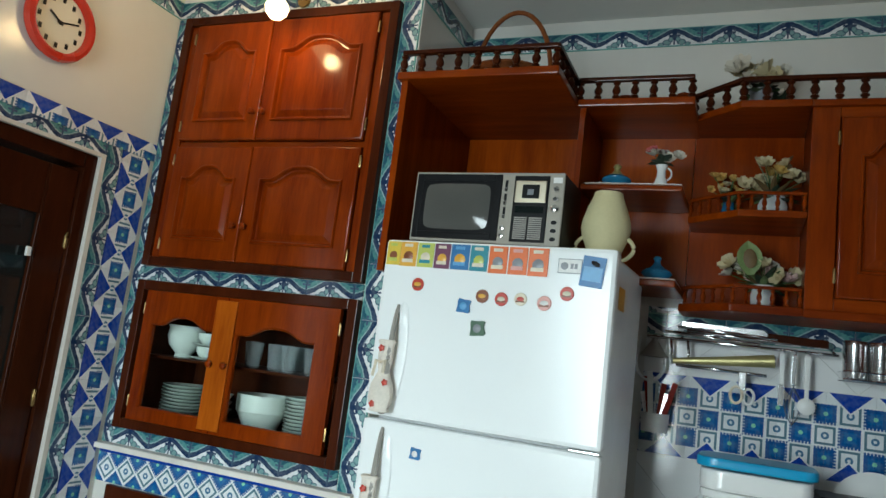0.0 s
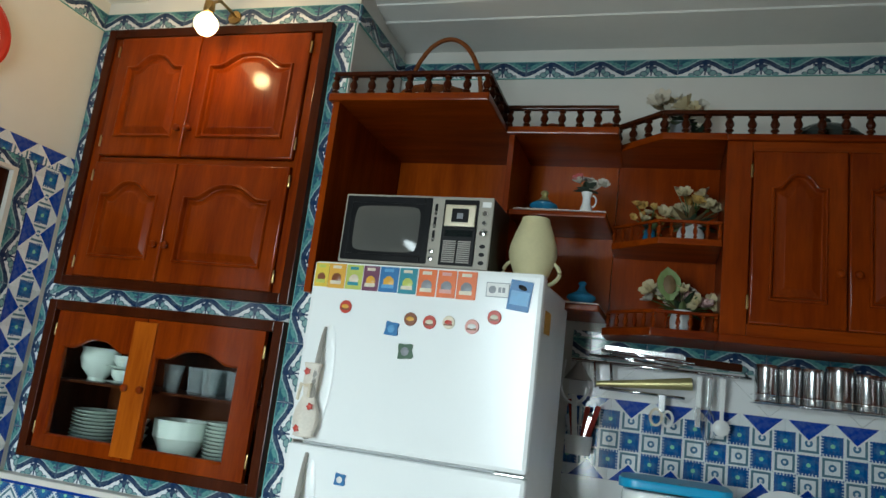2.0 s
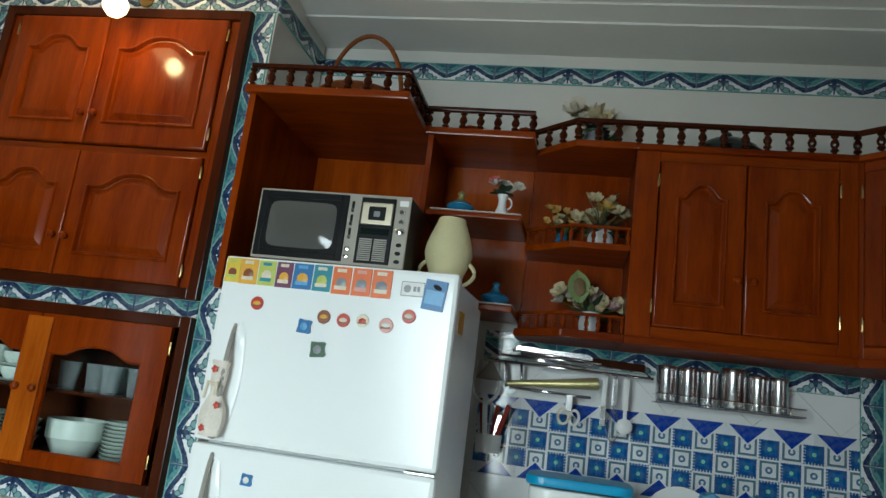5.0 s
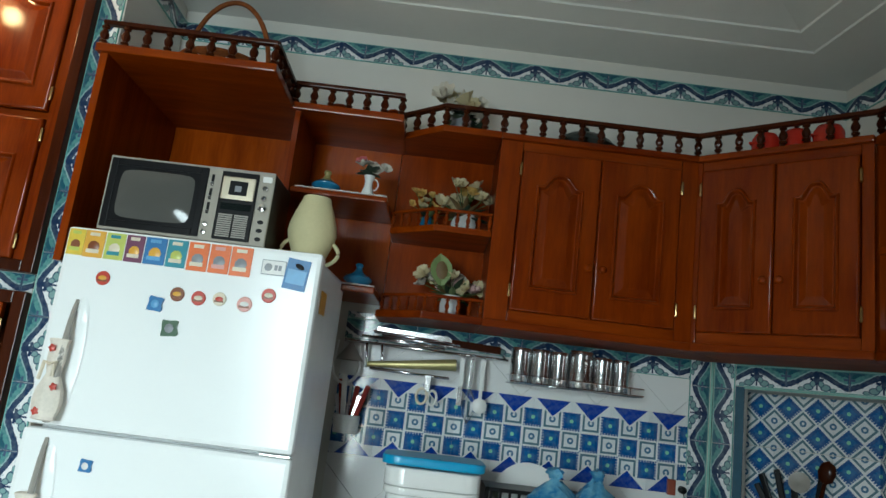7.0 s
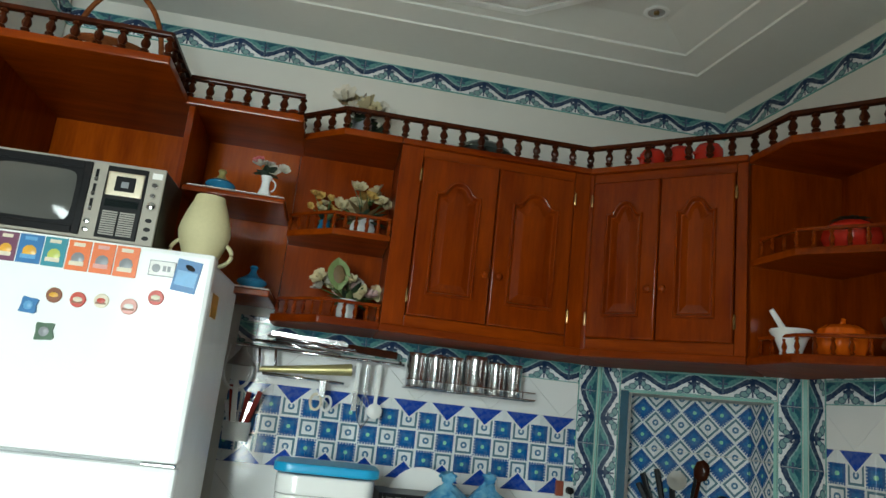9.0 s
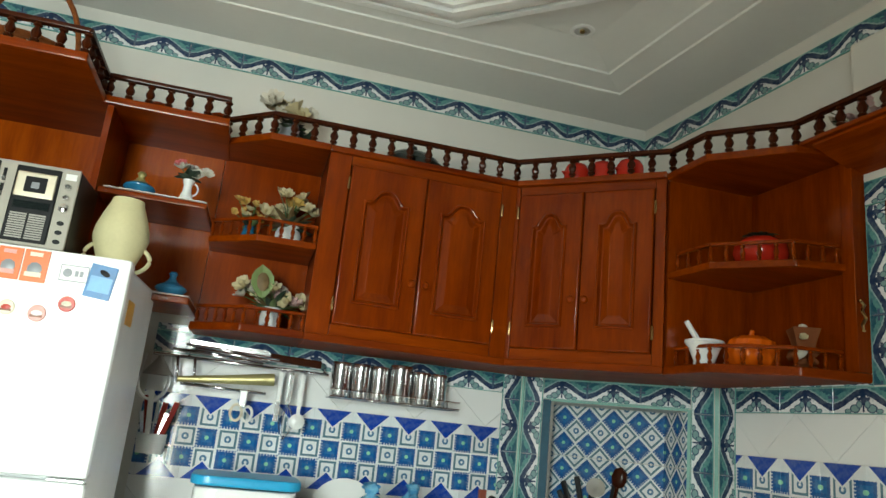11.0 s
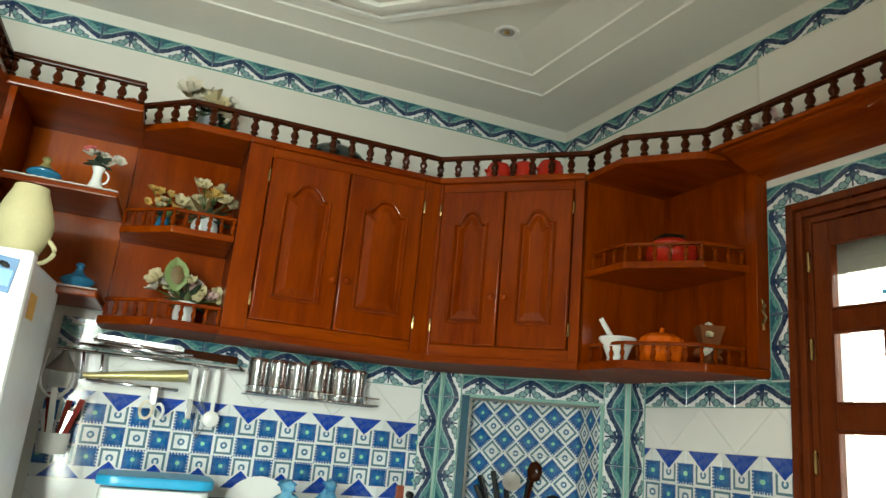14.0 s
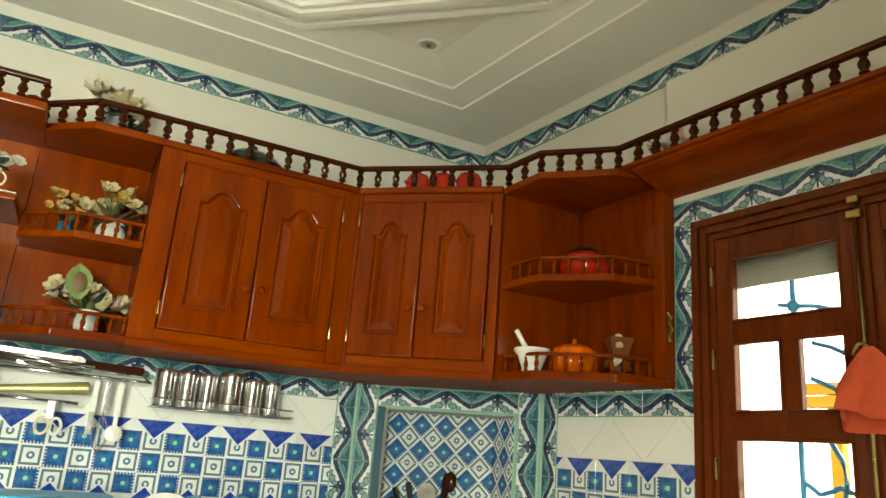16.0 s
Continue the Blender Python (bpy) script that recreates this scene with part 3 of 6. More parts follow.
# ---- built-in cupboards of the tall wall ----
def frame_rect(x0, x1, z0, z1, w, y0, y1, owner, mat, name="frame"):
    part(name, box(x0, x0 + w, y0, y1, z0, z1, 0.003), mat, owner)
    part(name, box(x1 - w, x1, y0, y1, z0, z1, 0.003), mat, owner)
    part(name, box(x0 + w, x1 - w, y0, y1, z0, z0 + w, 0.003), mat, owner)
    part(name, box(x0 + w, x1 - w, y0, y1, z1 - w, z1, 0.003), mat, owner)


tall = thing("built_in_cupboard", AT_TALL, "tall built-in wooden cupboard with four arched doors", "cupboard")
x0, x1, z0, z1 = TALL_UP
frame_rect(x0 + 0.001, x1 - 0.001, z0 + 0.001, z1 - 0.001, 0.035, -0.030, 0.02, tall, WOOD_DARK)
part("back_panel", box(x0 + 0.002, x1 - 0.002, 0.40, 0.412, z0 + 0.002, z1 - 0.002), WOOD_BACK_LIT, tall)
part("rail", box(x0 + 0.036, x1 - 0.036, -0.012, 0.01, 1.99, 2.012, 0.002), WOOD_H, tall)
xm = -1.712
for za, zb, kz in ((1.552, 1.988, 0.30), (2.014, 2.492, 0.22)):
    cupboard_door(tall, x0 + 0.075, za, xm - x0 - 0.077, zb - za, -0.012, "right", 0.05, kz)
    cupboard_door(tall, xm + 0.002, za, x1 - xm - 0.077, zb - za, -0.012, "left", 0.05, kz)
part("stile", box(x0 + 0.036, x0 + 0.072, -0.018, 0.01, z0 + 0.037, z1 - 0.037, 0.002), WOOD, tall)
part("stile", box(x1 - 0.072, x1 - 0.036, -0.018, 0.01, z0 + 0.037, z1 - 0.037, 0.002), WOOD, tall)

GLASS = Nodes("clear_glass").done((0.95, 0.97, 0.97), 0.02, 0.0, Transmission_Weight=1.0, IOR=1.1)


def glazed_door(owner, x, z, w, h, y, knob_side, sl, sr, sb, st):
    """A cupboard door with an arched glass pane; sl, sr, sb, st: the widths of its stiles and rails."""
    bm = bmesh.new()
    outer = [(0.0, 0.0), (w, 0.0)] + [(w - w * i / 20, h) for i in range(21)]
    a = arch_panel(sl, w - sr, sb, h - st, 0, 0, 0.035)
    b = arch_panel(sl, w - sr, sb, h - st, 0, 0, 0.035, 0.006)
    rings = [[bm.verts.new((px, py, pz)) for px, pz in o] for o, py in ((b, 0.0), (outer, 0.0), (outer, -0.02), (a, -0.02), (b, -0.014), (b, 0.0))]
    n = len(outer)
    for p, q in zip(rings, rings[1:]):
        for i in range(n):
            bm.faces.new((p[i], p[(i + 1) % n], q[(i + 1) % n], q[i]))
    d = part("door", bm, WOOD, owner, m=pose(x, y, z))
    g = part("pane", box(sl - 0.004, w - sr + 0.004, -0.008, -0.005, sb - 0.004, h - st + 0.002), GLASS, d, "clear glass pane")
    g.visible_shadow = False
    kx = w - 0.03 if knob_side == "right" else 0.03
    part("knob", KNOB, None, d, "turned wooden knob", pose(kx, -0.02, h * 0.5, 90, 0, 0))
    hx = -0.004 if knob_side == "right" else w + 0.004
    for hz in (h * 0.14, h * 0.86):
        part("hinge", HINGE, None, d, "brass hinge", pose(hx, -0.016, hz))


low = thing("display_cupboard", AT_TALL, "built-in wooden display cupboard with two glazed doors full of crockery", "cupboard")
x0, x1, z0, z1 = TALL_LOW
frame_rect(x0 + 0.001, x1 - 0.001, z0 + 0.001, z1 - 0.001, 0.036, -0.032, 0.02, low, WOOD_DARK)
# back and linings near black, to give the inside its shade
part("back_panel", box(x0 + 0.002, x1 - 0.002, 0.36, 0.372, z0 + 0.002, z1 - 0.002), WOOD_DARK_SHADED, low)
part("shelf", box(x0 + 0.013, x1 - 0.013, 0.05, 0.355, 1.172, 1.182), WOOD_DARK_SHADED, low)
part("floor_board", box(x0 + 0.002, x1 - 0.002, 0.021, 0.355, z0 + 0.002, 0.962), WOOD_DARK_SHADED, low)
part("side_lining", box(x0 + 0.002, x0 + 0.012, 0.021, 0.358, 0.963, z1 - 0.013), WOOD_DARK_SHADED, low)
part("side_lining", box(x1 - 0.012, x1 - 0.002, 0.021, 0.358, 0.963, z1 - 0.013), WOOD_DARK_SHADED, low)
part("top_lining", box(x0 + 0.002, x1 - 0.002, 0.021, 0.358, z1 - 0.012, z1 - 0.002), WOOD_DARK_SHADED, low)
xm = -1.702
glazed_door(low, x0 + 0.060, z0 + 0.038, xm - x0 - 0.062, z1 - z0 - 0.076, -0.012, "right", 0.042, 0.050, 0.045, 0.088)
glazed_door(low, xm + 0.002, z0 + 0.038, x1 - xm - 0.062, z1 - z0 - 0.076, -0.012, "left", 0.048, 0.082, 0.045, 0.088)
part("meeting_strip", box(xm - 0.046, xm + 0.046, -0.040, -0.0325, z0 + 0.05, z1 - 0.05, 0.002), WOOD_LIGHT, low)
sill = structure("window_sill", box(-2.200, -1.105, -0.045, -0.001, 0.822, 0.842, 0.004), STONE, "pale marble ledge under the display cupboard", "ledge", AT_TALL)

# ---- fridge ----
FR = pose(-0.3115, 1.889, 0, 0, 0, -3.27)      # front right lower corner; x to the right, y into the room's back
fridge = thing("fridge", FR, "white two-door fridge covered with magnets, standing in the alcove", "fridge")
part("body", box(-0.682, -0.018, 0.052, 0.46, 0.03, 1.630, 0.010), FRIDGE_WHITE, fridge)
fd = part("door", box(-0.700, 0, 0, 0.050, 1.116, 1.638, 0.013), FRIDGE_WHITE, fridge, "upper freezer door")
ld = part("door", box(-0.700, 0, 0, 0.050, 0.05, 1.108, 0.013), FRIDGE_WHITE, fridge, "lower fridge door")

# ---- window of the east wall ----
win = tagged(new("window_1"), "dark varnished wooden window with six small panes and a rolled shutter", "window", "", "structure")
win.matrix_basis = AT_RIGHT
WX0, WX1, WZ0, WZ1 = WIN


frame_rect(WX0 - 0.012, WX1, WZ0, WZ1 + 0.012, 0.022, -0.022, 0.05, win, WOOD_WINDOW, "window_frame")
frame_rect(WX0 + 0.0105, WX1 - 0.02, WZ0 + 0.02, WZ1 - 0.0105, 0.020, -0.010, 0.06, win, WOOD_WINDOW, "window_frame")
frame_rect(WX0 + 0.031, WX1 - 0.04, WZ0 + 0.04, WZ1 - 0.031, 0.018, 0.004, 0.07, win, WOOD_WINDOW, "window_frame")


def sash(x0, x1, z0, z1):
    """A leaf: stiles, rails, a short mullion, four rows of panes."""
    s = part("sash", box(x0, x0 + 0.046, 0.008, 0.044, z0, z1, 0.003), WOOD_WINDOW, win)
    part("stile", box(x1 - 0.046, x1, 0.008, 0.044, z0, z1, 0.003), WOOD_WINDOW, s)
    rows = [(z0 + 0.06, 1.410), (1.476, 1.664), (1.722, 1.905)]
    edges = [z0] + [e for r in rows for e in r] + [z1]
    for a, b in zip(edges[::2], edges[1::2]):
        part("rail", box(x0 + 0.046, x1 - 0.046, 0.010, 0.042, a, b, 0.003), WOOD_WINDOW, s)
    xm = x0 + 0.046 + (x1 - x0 - 0.092) * 0.53
    part("mullion", box(xm - 0.022, xm + 0.022, 0.010, 0.042, rows[1][0], rows[1][1], 0.004), WOOD_WINDOW, s)
    for k, (a, b) in enumerate(rows):
        for p, q in ((x0 + 0.046, xm - 0.022), (xm + 0.022, x1 - 0.046)) if k == 1 else ((x0 + 0.046, x1 - 0.046),):
            g = part("pane", box(p - 0.003, q + 0.003, 0.024, 0.028, a - 0.003, b + 0.003), GLASS, s, "clear glass pane")
            g.visible_shadow = False
            frame_rect(p, q, a, b, 0.007, 0.006, 0.02, s, WOOD_WINDOW, "bead")
    for hz in (1.33, 1.62, 1.86):
        part("hinge", HINGE, None, s, "brass hinge", pose(x0 - 0.008, 0.0, hz) @ Matrix.Diagonal((1.3, 1.3, 1.3, 1)))
    return s


xa, xb = WX0 + 0.050, 1.592
sash(xa, xb, WZ0 + 0.06, WZ1 - 0.051)
sash(1.602, 2.060, WZ0 + 0.06, WZ1 - 0.051)
part("meeting_stile", box(1.578, 1.622, -0.004, 0.0075, WZ0 + 0.06, WZ1 - 0.051, 0.004), WOOD_WINDOW, win)
bolt = thing("window_bolt", AT_RIGHT @ pose(1.600, -0.012, 0), "worn brass window bolt on the meeting stile", "window bolt")
part("rod", tube([(0, 0, 1.0), (0, 0, 1.985)], 0.006, 8), GOLD, bolt)
part("keeper", box(-0.018, 0.018, -0.010, 0.010, 1.935, 1.955, 0.003), GOLD, bolt)
part("keeper", box(-0.014, 0.014, -0.008, 0.010, 1.975, 1.992, 0.003), GOLD, bolt)
part("handle", tube(arc(0, 1.600, 0.020, 0.026, 0, 180, 10, -0.016), 0.005, 8), GOLD, bolt)
part("handle_plate", lathe([(0.0, 0.0), (0.016, 0.002), (0.016, 0.008), (0.009, 0.02), (0.0, 0.022)], 12), GOLD, bolt, m=pose(0, 0.006, 1.60, 90, 0, 0))


def cloth_mesh():
    """A cloth gathered at one point and falling in folds."""
    bm = bmesh.new()
    rows, n, grid = 18, 40, []
    for i in range(rows + 1):
        t = i / rows
        w = 0.010 + 0.076 * min(1, t * 1.5) ** 0.8 + 0.006 * t
        ring = []
        for j in range(n):
            a = 2 * math.pi * j / n
            fold = 1 + 0.16 * t * math.sin(5 * a + 1.3) + 0.09 * t * math.sin(9 * a + 4 * t)
            drop = 0.175 * t + (0.030 * t * math.sin(a + 0.6) + 0.010 * t * math.sin(3 * a))
            ring.append(bm.verts.new((w * fold * math.cos(a) + 0.012 * t, 0.032 * fold * (0.3 + t) * math.sin(a), -drop)))
        grid.append(ring)
    for a, b in zip(grid, grid[1:]):
        for j in range(n):
            f = bm.faces.new((a[j], a[(j + 1) % n], b[(j + 1) % n], b[j]))
            f.smooth = True
    bm.faces.new(grid[0])
    return bm


CLOTH = plain("orange_cloth", (0.62, 0.085, 0.035), 0.85, vary=0.2, grain=260, bump=0.35)
single("cleaning_cloth", cloth_mesh(), CLOTH, AT_RIGHT @ pose(1.632, -0.060, 1.612), "bright orange cloth hanging from the window handle", "cloth")

# outside the window
SLAT = plain("shutter_slat", (0.34, 0.33, 0.28), 0.5, vary=0.08)
shut = thing("roller_shutter", AT_RIGHT @ pose(0, 0.12, 0), "partly lowered grey roller shutter outside the window", "roller shutter")
for k in range(4):
    part("slat", box(WX0 + 0.004, WX1 - 0.004, -0.006 + 0.003 * (k % 2), 0.006 + 0.003 * (k % 2), 1.846 + 0.044 * k, 1.8905 + 0.044 * k, 0.003), SLAT, shut)
IRON = plain("blue_iron", (0.03, 0.26, 0.50), 0.4, vary=0.1)
grille = thing("window_grille", AT_RIGHT @ pose(0, 0.185, 0), "pale blue wrought iron grille with curls outside the window", "grille")
for x in (1.31, 1.70, 2.09):
    part("bar", tube([(x, 0, 1.785), (x, 0, 1.99)], 0.008, 8), IRON, grille)
    part("bar", tube([(x, 0, 0.58), (x, 0, 1.43)], 0.008, 8), IRON, grille)
    part("rosette", lathe([(0, -0.012), (0.016, -0.008), (0.020, 0), (0.016, 0.008), (0, 0.012)], 10), IRON, grille, m=pose(x, 0, 1.790, 90, 0, 0))
    part("curl", tube([(x - 0.045, 0, 1.798), (x, 0, 1.790), (x + 0.06, 0, 1.782), (x + 0.12, 0, 1.765), (x + 0.19, 0, 1.735)], 0.007, 6), IRON, grille)
    part("curl", tube([(x + 0.05, 0, 1.680), (x + 0.10, 0, 1.664), (x + 0.15, 0, 1.638), (x + 0.20, 0, 1.60)], 0.007, 6), IRON, grille)
    part("curl", tube([(x + 0.04, 0, 1.584), (x + 0.10, 0, 1.556), (x + 0.15, 0, 1.520), (x + 0.18, 0, 1.47)], 0.007, 6), IRON, grille)
    part("curl", tube([(x + 0.03, 0, 1.440), (x + 0.085, 0, 1.413), (x + 0.110, 0, 1.370), (x + 0.118, 0, 1.313), (x + 0.105, 0, 1.25), (x + 0.07, 0, 1.20)], 0.007, 6), IRON, grille)
    part("curl", tube([(x + 0.005, 0, 1.310), (x + 0.025, 0, 1.298), (x + 0.045, 0, 1.283), (x + 0.075, 0, 1.292), (x + 0.10, 0, 1.304), (x + 0.14, 0, 1.29)], 0.007, 6), IRON, grille)
# added backdrop that glows in place of the bright outdoors, lighting the window
GLOW_OUT = plain("outside_glow", (0.85, 0.84, 0.80), 0.8, vary=0.04, Emission_Color=(1.0, 0.99, 0.96), Emission_Strength=8.0)
structure("ground", box(-40, 60, -60, 60, -0.35, -0.25), plain("pavement", (0.45, 0.43, 0.40), 0.85, vary=0.15, grain=2), "pale paved ground outside the house", "ground")
structure("backdrop", box(-3.0, 14.0, 5.0, 5.1, -0.25, 9.0), GLOW_OUT, "glowing white backdrop added across the yard to light the window", "outside wall", AT_RIGHT)
YELLOW = plain("yellow_paint", (0.75, 0.42, 0.04), 0.5, vary=0.1)
bench = thing("yellow_boards", AT_RIGHT @ pose(0.75, 1.6, 0), "bright yellow stacked boards in the yard", "boards")
for k in range(3):
    part("board", box(-0.32 + 0.02 * k, 0.75, 0.0, 0.06, 1.60 + 0.060 * k, 1.652 + 0.060 * k, 0.004), YELLOW, bench)
for x in (-0.2, 0.6):
    part("post", box(x, x + 0.06, 0.065, 0.12, -0.25, 1.76, 0.004), YELLOW, bench)

# ---- doorway of the west wall ----
d0, d1, dz0, dz1 = DOOR
door = tagged(new("door_1"), "open dark wooden doorway with a glazed door leaf", "door", "", "structure")
door.matrix_basis = AT_LEFT
part("door_frame", box(d1 - 0.052, d1 - 0.001, 0.012, 0.155, 0, dz1 - 0.002, 0.003), WOOD_DARK_SHADED, door)
part("door_frame", box(d0 + 0.001, d0 + 0.052, 0.012, 0.155, 0, dz1 - 0.002, 0.003), WOOD_DARK_SHADED, door)
part("door_frame", box(d0 + 0.052, d1 - 0.052, 0.012, 0.155, dz1 - 0.055, dz1 - 0.002, 0.003), WOOD_DARK_SHADED, door)
LIME = plain("bare_plaster", (0.62, 0.58, 0.52), 0.8, vary=0.15)
part("lining", box(d1 - 0.0008, d1 + 0.018, -0.006, 0.010, 0, dz1 + 0.012), LIME, door, "bare plaster edge")
part("lining", box(d0, d1 - 0.001, -0.006, 0.010, dz1 - 0.001, dz1 + 0.012), LIME, door, "bare plaster edge")
leaf = part("door_leaf", box(0, 0.11, 0.0, 0.035, 0.01, 1.80, 0.003), WOOD_DARK_SHADED, door, m=pose(d1 - 0.056, 0.06, 0, 0, 0, 180))
for a, b in ((0.11, 0.12), (0.72, 0.83)):
    part("stile", box(a + 0.001, b, 0.0, 0.035, 0.01, 1.80, 0.003), WOOD_DARK_SHADED, leaf)
for a, b in ((0.01, 0.25), (0.80, 0.95), (1.62, 1.80)):
    part("rail", box(0.121, 0.719, 0.002, 0.033, a, b, 0.003), WOOD_DARK_SHADED, leaf)
DARK_GLASS = plain("dark_glass", (0.010, 0.014, 0.014), 0.06, vary=0.1, bump=0.0)
for a, b in ((0.25, 0.80), (0.95, 1.62)):
    part("pane", box(0.121, 0.719, 0.014, 0.019, a, b), DARK_GLASS, leaf, "dark reflecting glass pane")
for hz in (0.35, 1.0, 1.55):
    part("hinge", HINGE, None, leaf, "brass hinge", pose(0.004, 0.040, hz) @ Matrix.Diagonal((1.4, 1.4, 1.3, 1)))
part("latch", box(0.130, 0.148, 0.0355, 0.047, 1.470, 1.502, 0.003), WHITE_PLASTIC, leaf, "small white latch")
# unseen dark walls added behind the doorway to keep the sky's light out
SKY_BLOCK = plain("sky_block_wall", (0.10, 0.08, 0.07), 0.8)
structure("wall_passage", pierced(-0.6, 3.0, -0.1, 2.6, 1.2, 1.3, []), SKY_BLOCK, "unseen dark wall added to block the sky beyond the doorway", "wall", AT_LEFT)
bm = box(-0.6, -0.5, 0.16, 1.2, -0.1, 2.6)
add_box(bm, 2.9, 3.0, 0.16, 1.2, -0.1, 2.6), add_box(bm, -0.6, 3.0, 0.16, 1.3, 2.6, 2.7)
structure("wall_passage_end", bm, SKY_BLOCK, "unseen dark walls and ceiling added to block the doorway's sky", "wall", AT_LEFT)

# ---- lamps ----
BULB = Nodes("lit_bulb").done((1, 1, 1), 0.4, 0.0, Emission_Color=(1.0, 0.72, 0.32), Emission_Strength=28.0)
lamp = thing("wall_lamp", pose(-1.585, 1.955, 2.452), "small lit bulb on a short brass arm above the cupboard", "lamp")
part("arm", tube([(-0.02, 0.184, 0.12), (-0.02, 0.14, 0.13), (0, 0.05, 0.115), (0, 0, 0.075)], 0.006, 8), GOLD, lamp)
part("rose", lathe([(0, 0), (0.03, 0.002), (0.026, 0.012), (0.0, 0.016)], 14), GOLD, lamp, m=pose(-0.02, 0.183, 0.12, 90, 0, 0))
part("holder", lathe([(0.0, 0.082), (0.018, 0.08), (0.020, 0.05), (0.016, 0.04), (0.0, 0.038)], 12), GOLD, lamp)
part("bulb", lathe([(0.0, -0.046), (0.022, -0.040), (0.038, -0.020), (0.042, 0.0), (0.034, 0.018), (0.014, 0.036), (0.0, 0.038)], 14), BULB, lamp, "glowing yellow bulb")
glow = new("bulb_light", bpy.data.lights.new("bulb_light", "POINT"))
glow.data.energy, glow.data.color, glow.data.shadow_soft_size = 15, (1, 0.66, 0.30), 0.03
glow.location = (-1.575, 1.885, 2.41)
spot = thing("ceiling_spot", pose(0.932, 2.077, 2.705), "small recessed ceiling spot with a white rim", "spotlight")
part("rim", lathe([(0.030, 0.002), (0.040, 0.001), (0.044, -0.003), (0.040, -0.006), (0.030, -0.006), (0.026, -0.002)], 24, caps=False), CERAMIC, spot)
part("reflector", lathe([(0.029, -0.004), (0.022, -0.002), (0.014, -0.0015), (0.0, -0.001)], 20), CHROME, spot)
part("bulb", lathe([(0.010, -0.003), (0.009, -0.008), (0.0, -0.010)], 12), GOLD, spot)

# ---- wall clock ----
RED = plain("red_plastic", (0.55, 0.035, 0.015), 0.25, vary=0.08)
CREAM = plain("clock_face", (0.72, 0.68, 0.55), 0.5, vary=0.04)
clock = thing("wall_clock", AT_LEFT @ pose(1.607, 0, 2.262, 90, 0, 0), "round wall clock with a thick red rim and cream dial", "clock")
part("rim", lathe([(0.100, 0.0), (0.128, 0.002), (0.134, 0.016), (0.128, 0.032), (0.114, 0.038), (0.104, 0.030), (0.102, 0.008)], 48, caps=False), RED, clock)
part("dial", lathe([(0.103, 0.012), (0.0, 0.0125)], 40), CREAM, clock)
for k in range(12):
    a = radians(30 * k)
    part("numeral", box(-0.006, 0.006, -0.009, 0.009, 0.0130, 0.0142), BLACK, clock, m=pose(0.080 * math.sin(a), 0.080 * math.cos(a), 0))
part("hand", box(-0.004, 0.004, -0.012, 0.052, 0.0150, 0.0162), BLACK, clock, m=pose(0, 0, 0, 0, 0, 62))
part("hand", box(-0.003, 0.003, -0.014, 0.072, 0.0170, 0.0180), BLACK, clock, m=pose(0, 0, 0, 0, 0, -73))
part("hub", lathe([(0.007, 0.014), (0.006, 0.020), (0, 0.021)], 10), BLACK, clock)

# ---- painted tiles ----
TILES = {}


def tile_mesh(name, a, b, c, d, mat, t=0.007):
    """A tile from (a, c) to (b, d) round the pattern's centre, with a broken front edge."""
    key = (name, round(a, 3), round(b, 3), round(c, 3), round(d, 3))
    if key not in TILES:
        gap, e = (0.0002, 0.0003) if name == "check_tile_glaze" else (0.0006, 0.0008)
        a, b, c, d = a + gap, b - gap, c + gap, d - gap
        bm = bmesh.new()
        r = [[bm.verts.new((x, y, z)) for x, z in ((a + k, c + k), (b - k, c + k), (b - k, d - k), (a + k, d - k))] for y, k in ((0.0, 0), (-t + e, 0), (-t, e))]
        for p, q in zip(r, r[1:]):
            for i in range(4):
                bm.faces.new((p[i], p[(i + 1) % 4], q[(i + 1) % 4], q[i]))
        bm.faces.new(r[2])
        TILES[key] = mesh_of(name, bm, mat)
    return TILES[key]


def strip(owner, m, length, centre, mat, pitch=0.19, lo=-0.0365, hi=0.0365, name="tile"):
    """Tiles in a row along x of the pose m, one of them centred at `centre`; the row is cut at 0 and at its length."""
    k = math.floor((0 - centre) / pitch - 0.5)
    while True:
        c = centre + k * pitch
        a, b = max(0.0, c - pitch / 2), min(length, c + pitch / 2)
        k += 1
        if a >= length:
            break
        if b - a > 0.004:
            part(name, tile_mesh(mat.name, a - c, b - c, lo, hi, mat), None, owner, m=m @ pose(c, 0, 0))


UP, DOWN = (0, -90, 0), (0, 90, 0)
FZ = 2.5745
# friezes under the ceiling
strip(wall_back, pose(-1.098, 0, FZ), 2.596, 1.183, FRIEZE)
strip(wall_tall, pose(-1.100, 0.002, FZ, 0, 0, 90), 0.466, 0.1, FRIEZE)
strip(wall_tall, pose(-2.204, 0, FZ), 1.103, 0.09, FRIEZE)
strip(wall_left, pose(0.6, 0, FZ), 1.538, 0.1, FRIEZE)
strip(wall_right, pose(0.002, 0, FZ), 2.615, 0.855, FRIEZE, 0.195)
# round the cupboards
strip(wall_tall, pose(-1.1405, 0, 0.10, *UP), 2.436, 0.06, FRIEZE)
strip(wall_tall, pose(-2.1775, 0, 0.843, *UP), 1.692, 0.06, FRIEZE, lo=-0.0265, hi=0.0265)
strip(wall_tall, pose(-2.150, 0, 1.4875), 0.970, 0.08, FRIEZE, lo=-0.0265, hi=0.0265)
strip(wall_tall, pose(-2.150, 0, 0.8735), 0.970, 0.08, FRIEZE, lo=-0.0305, hi=0.0305)
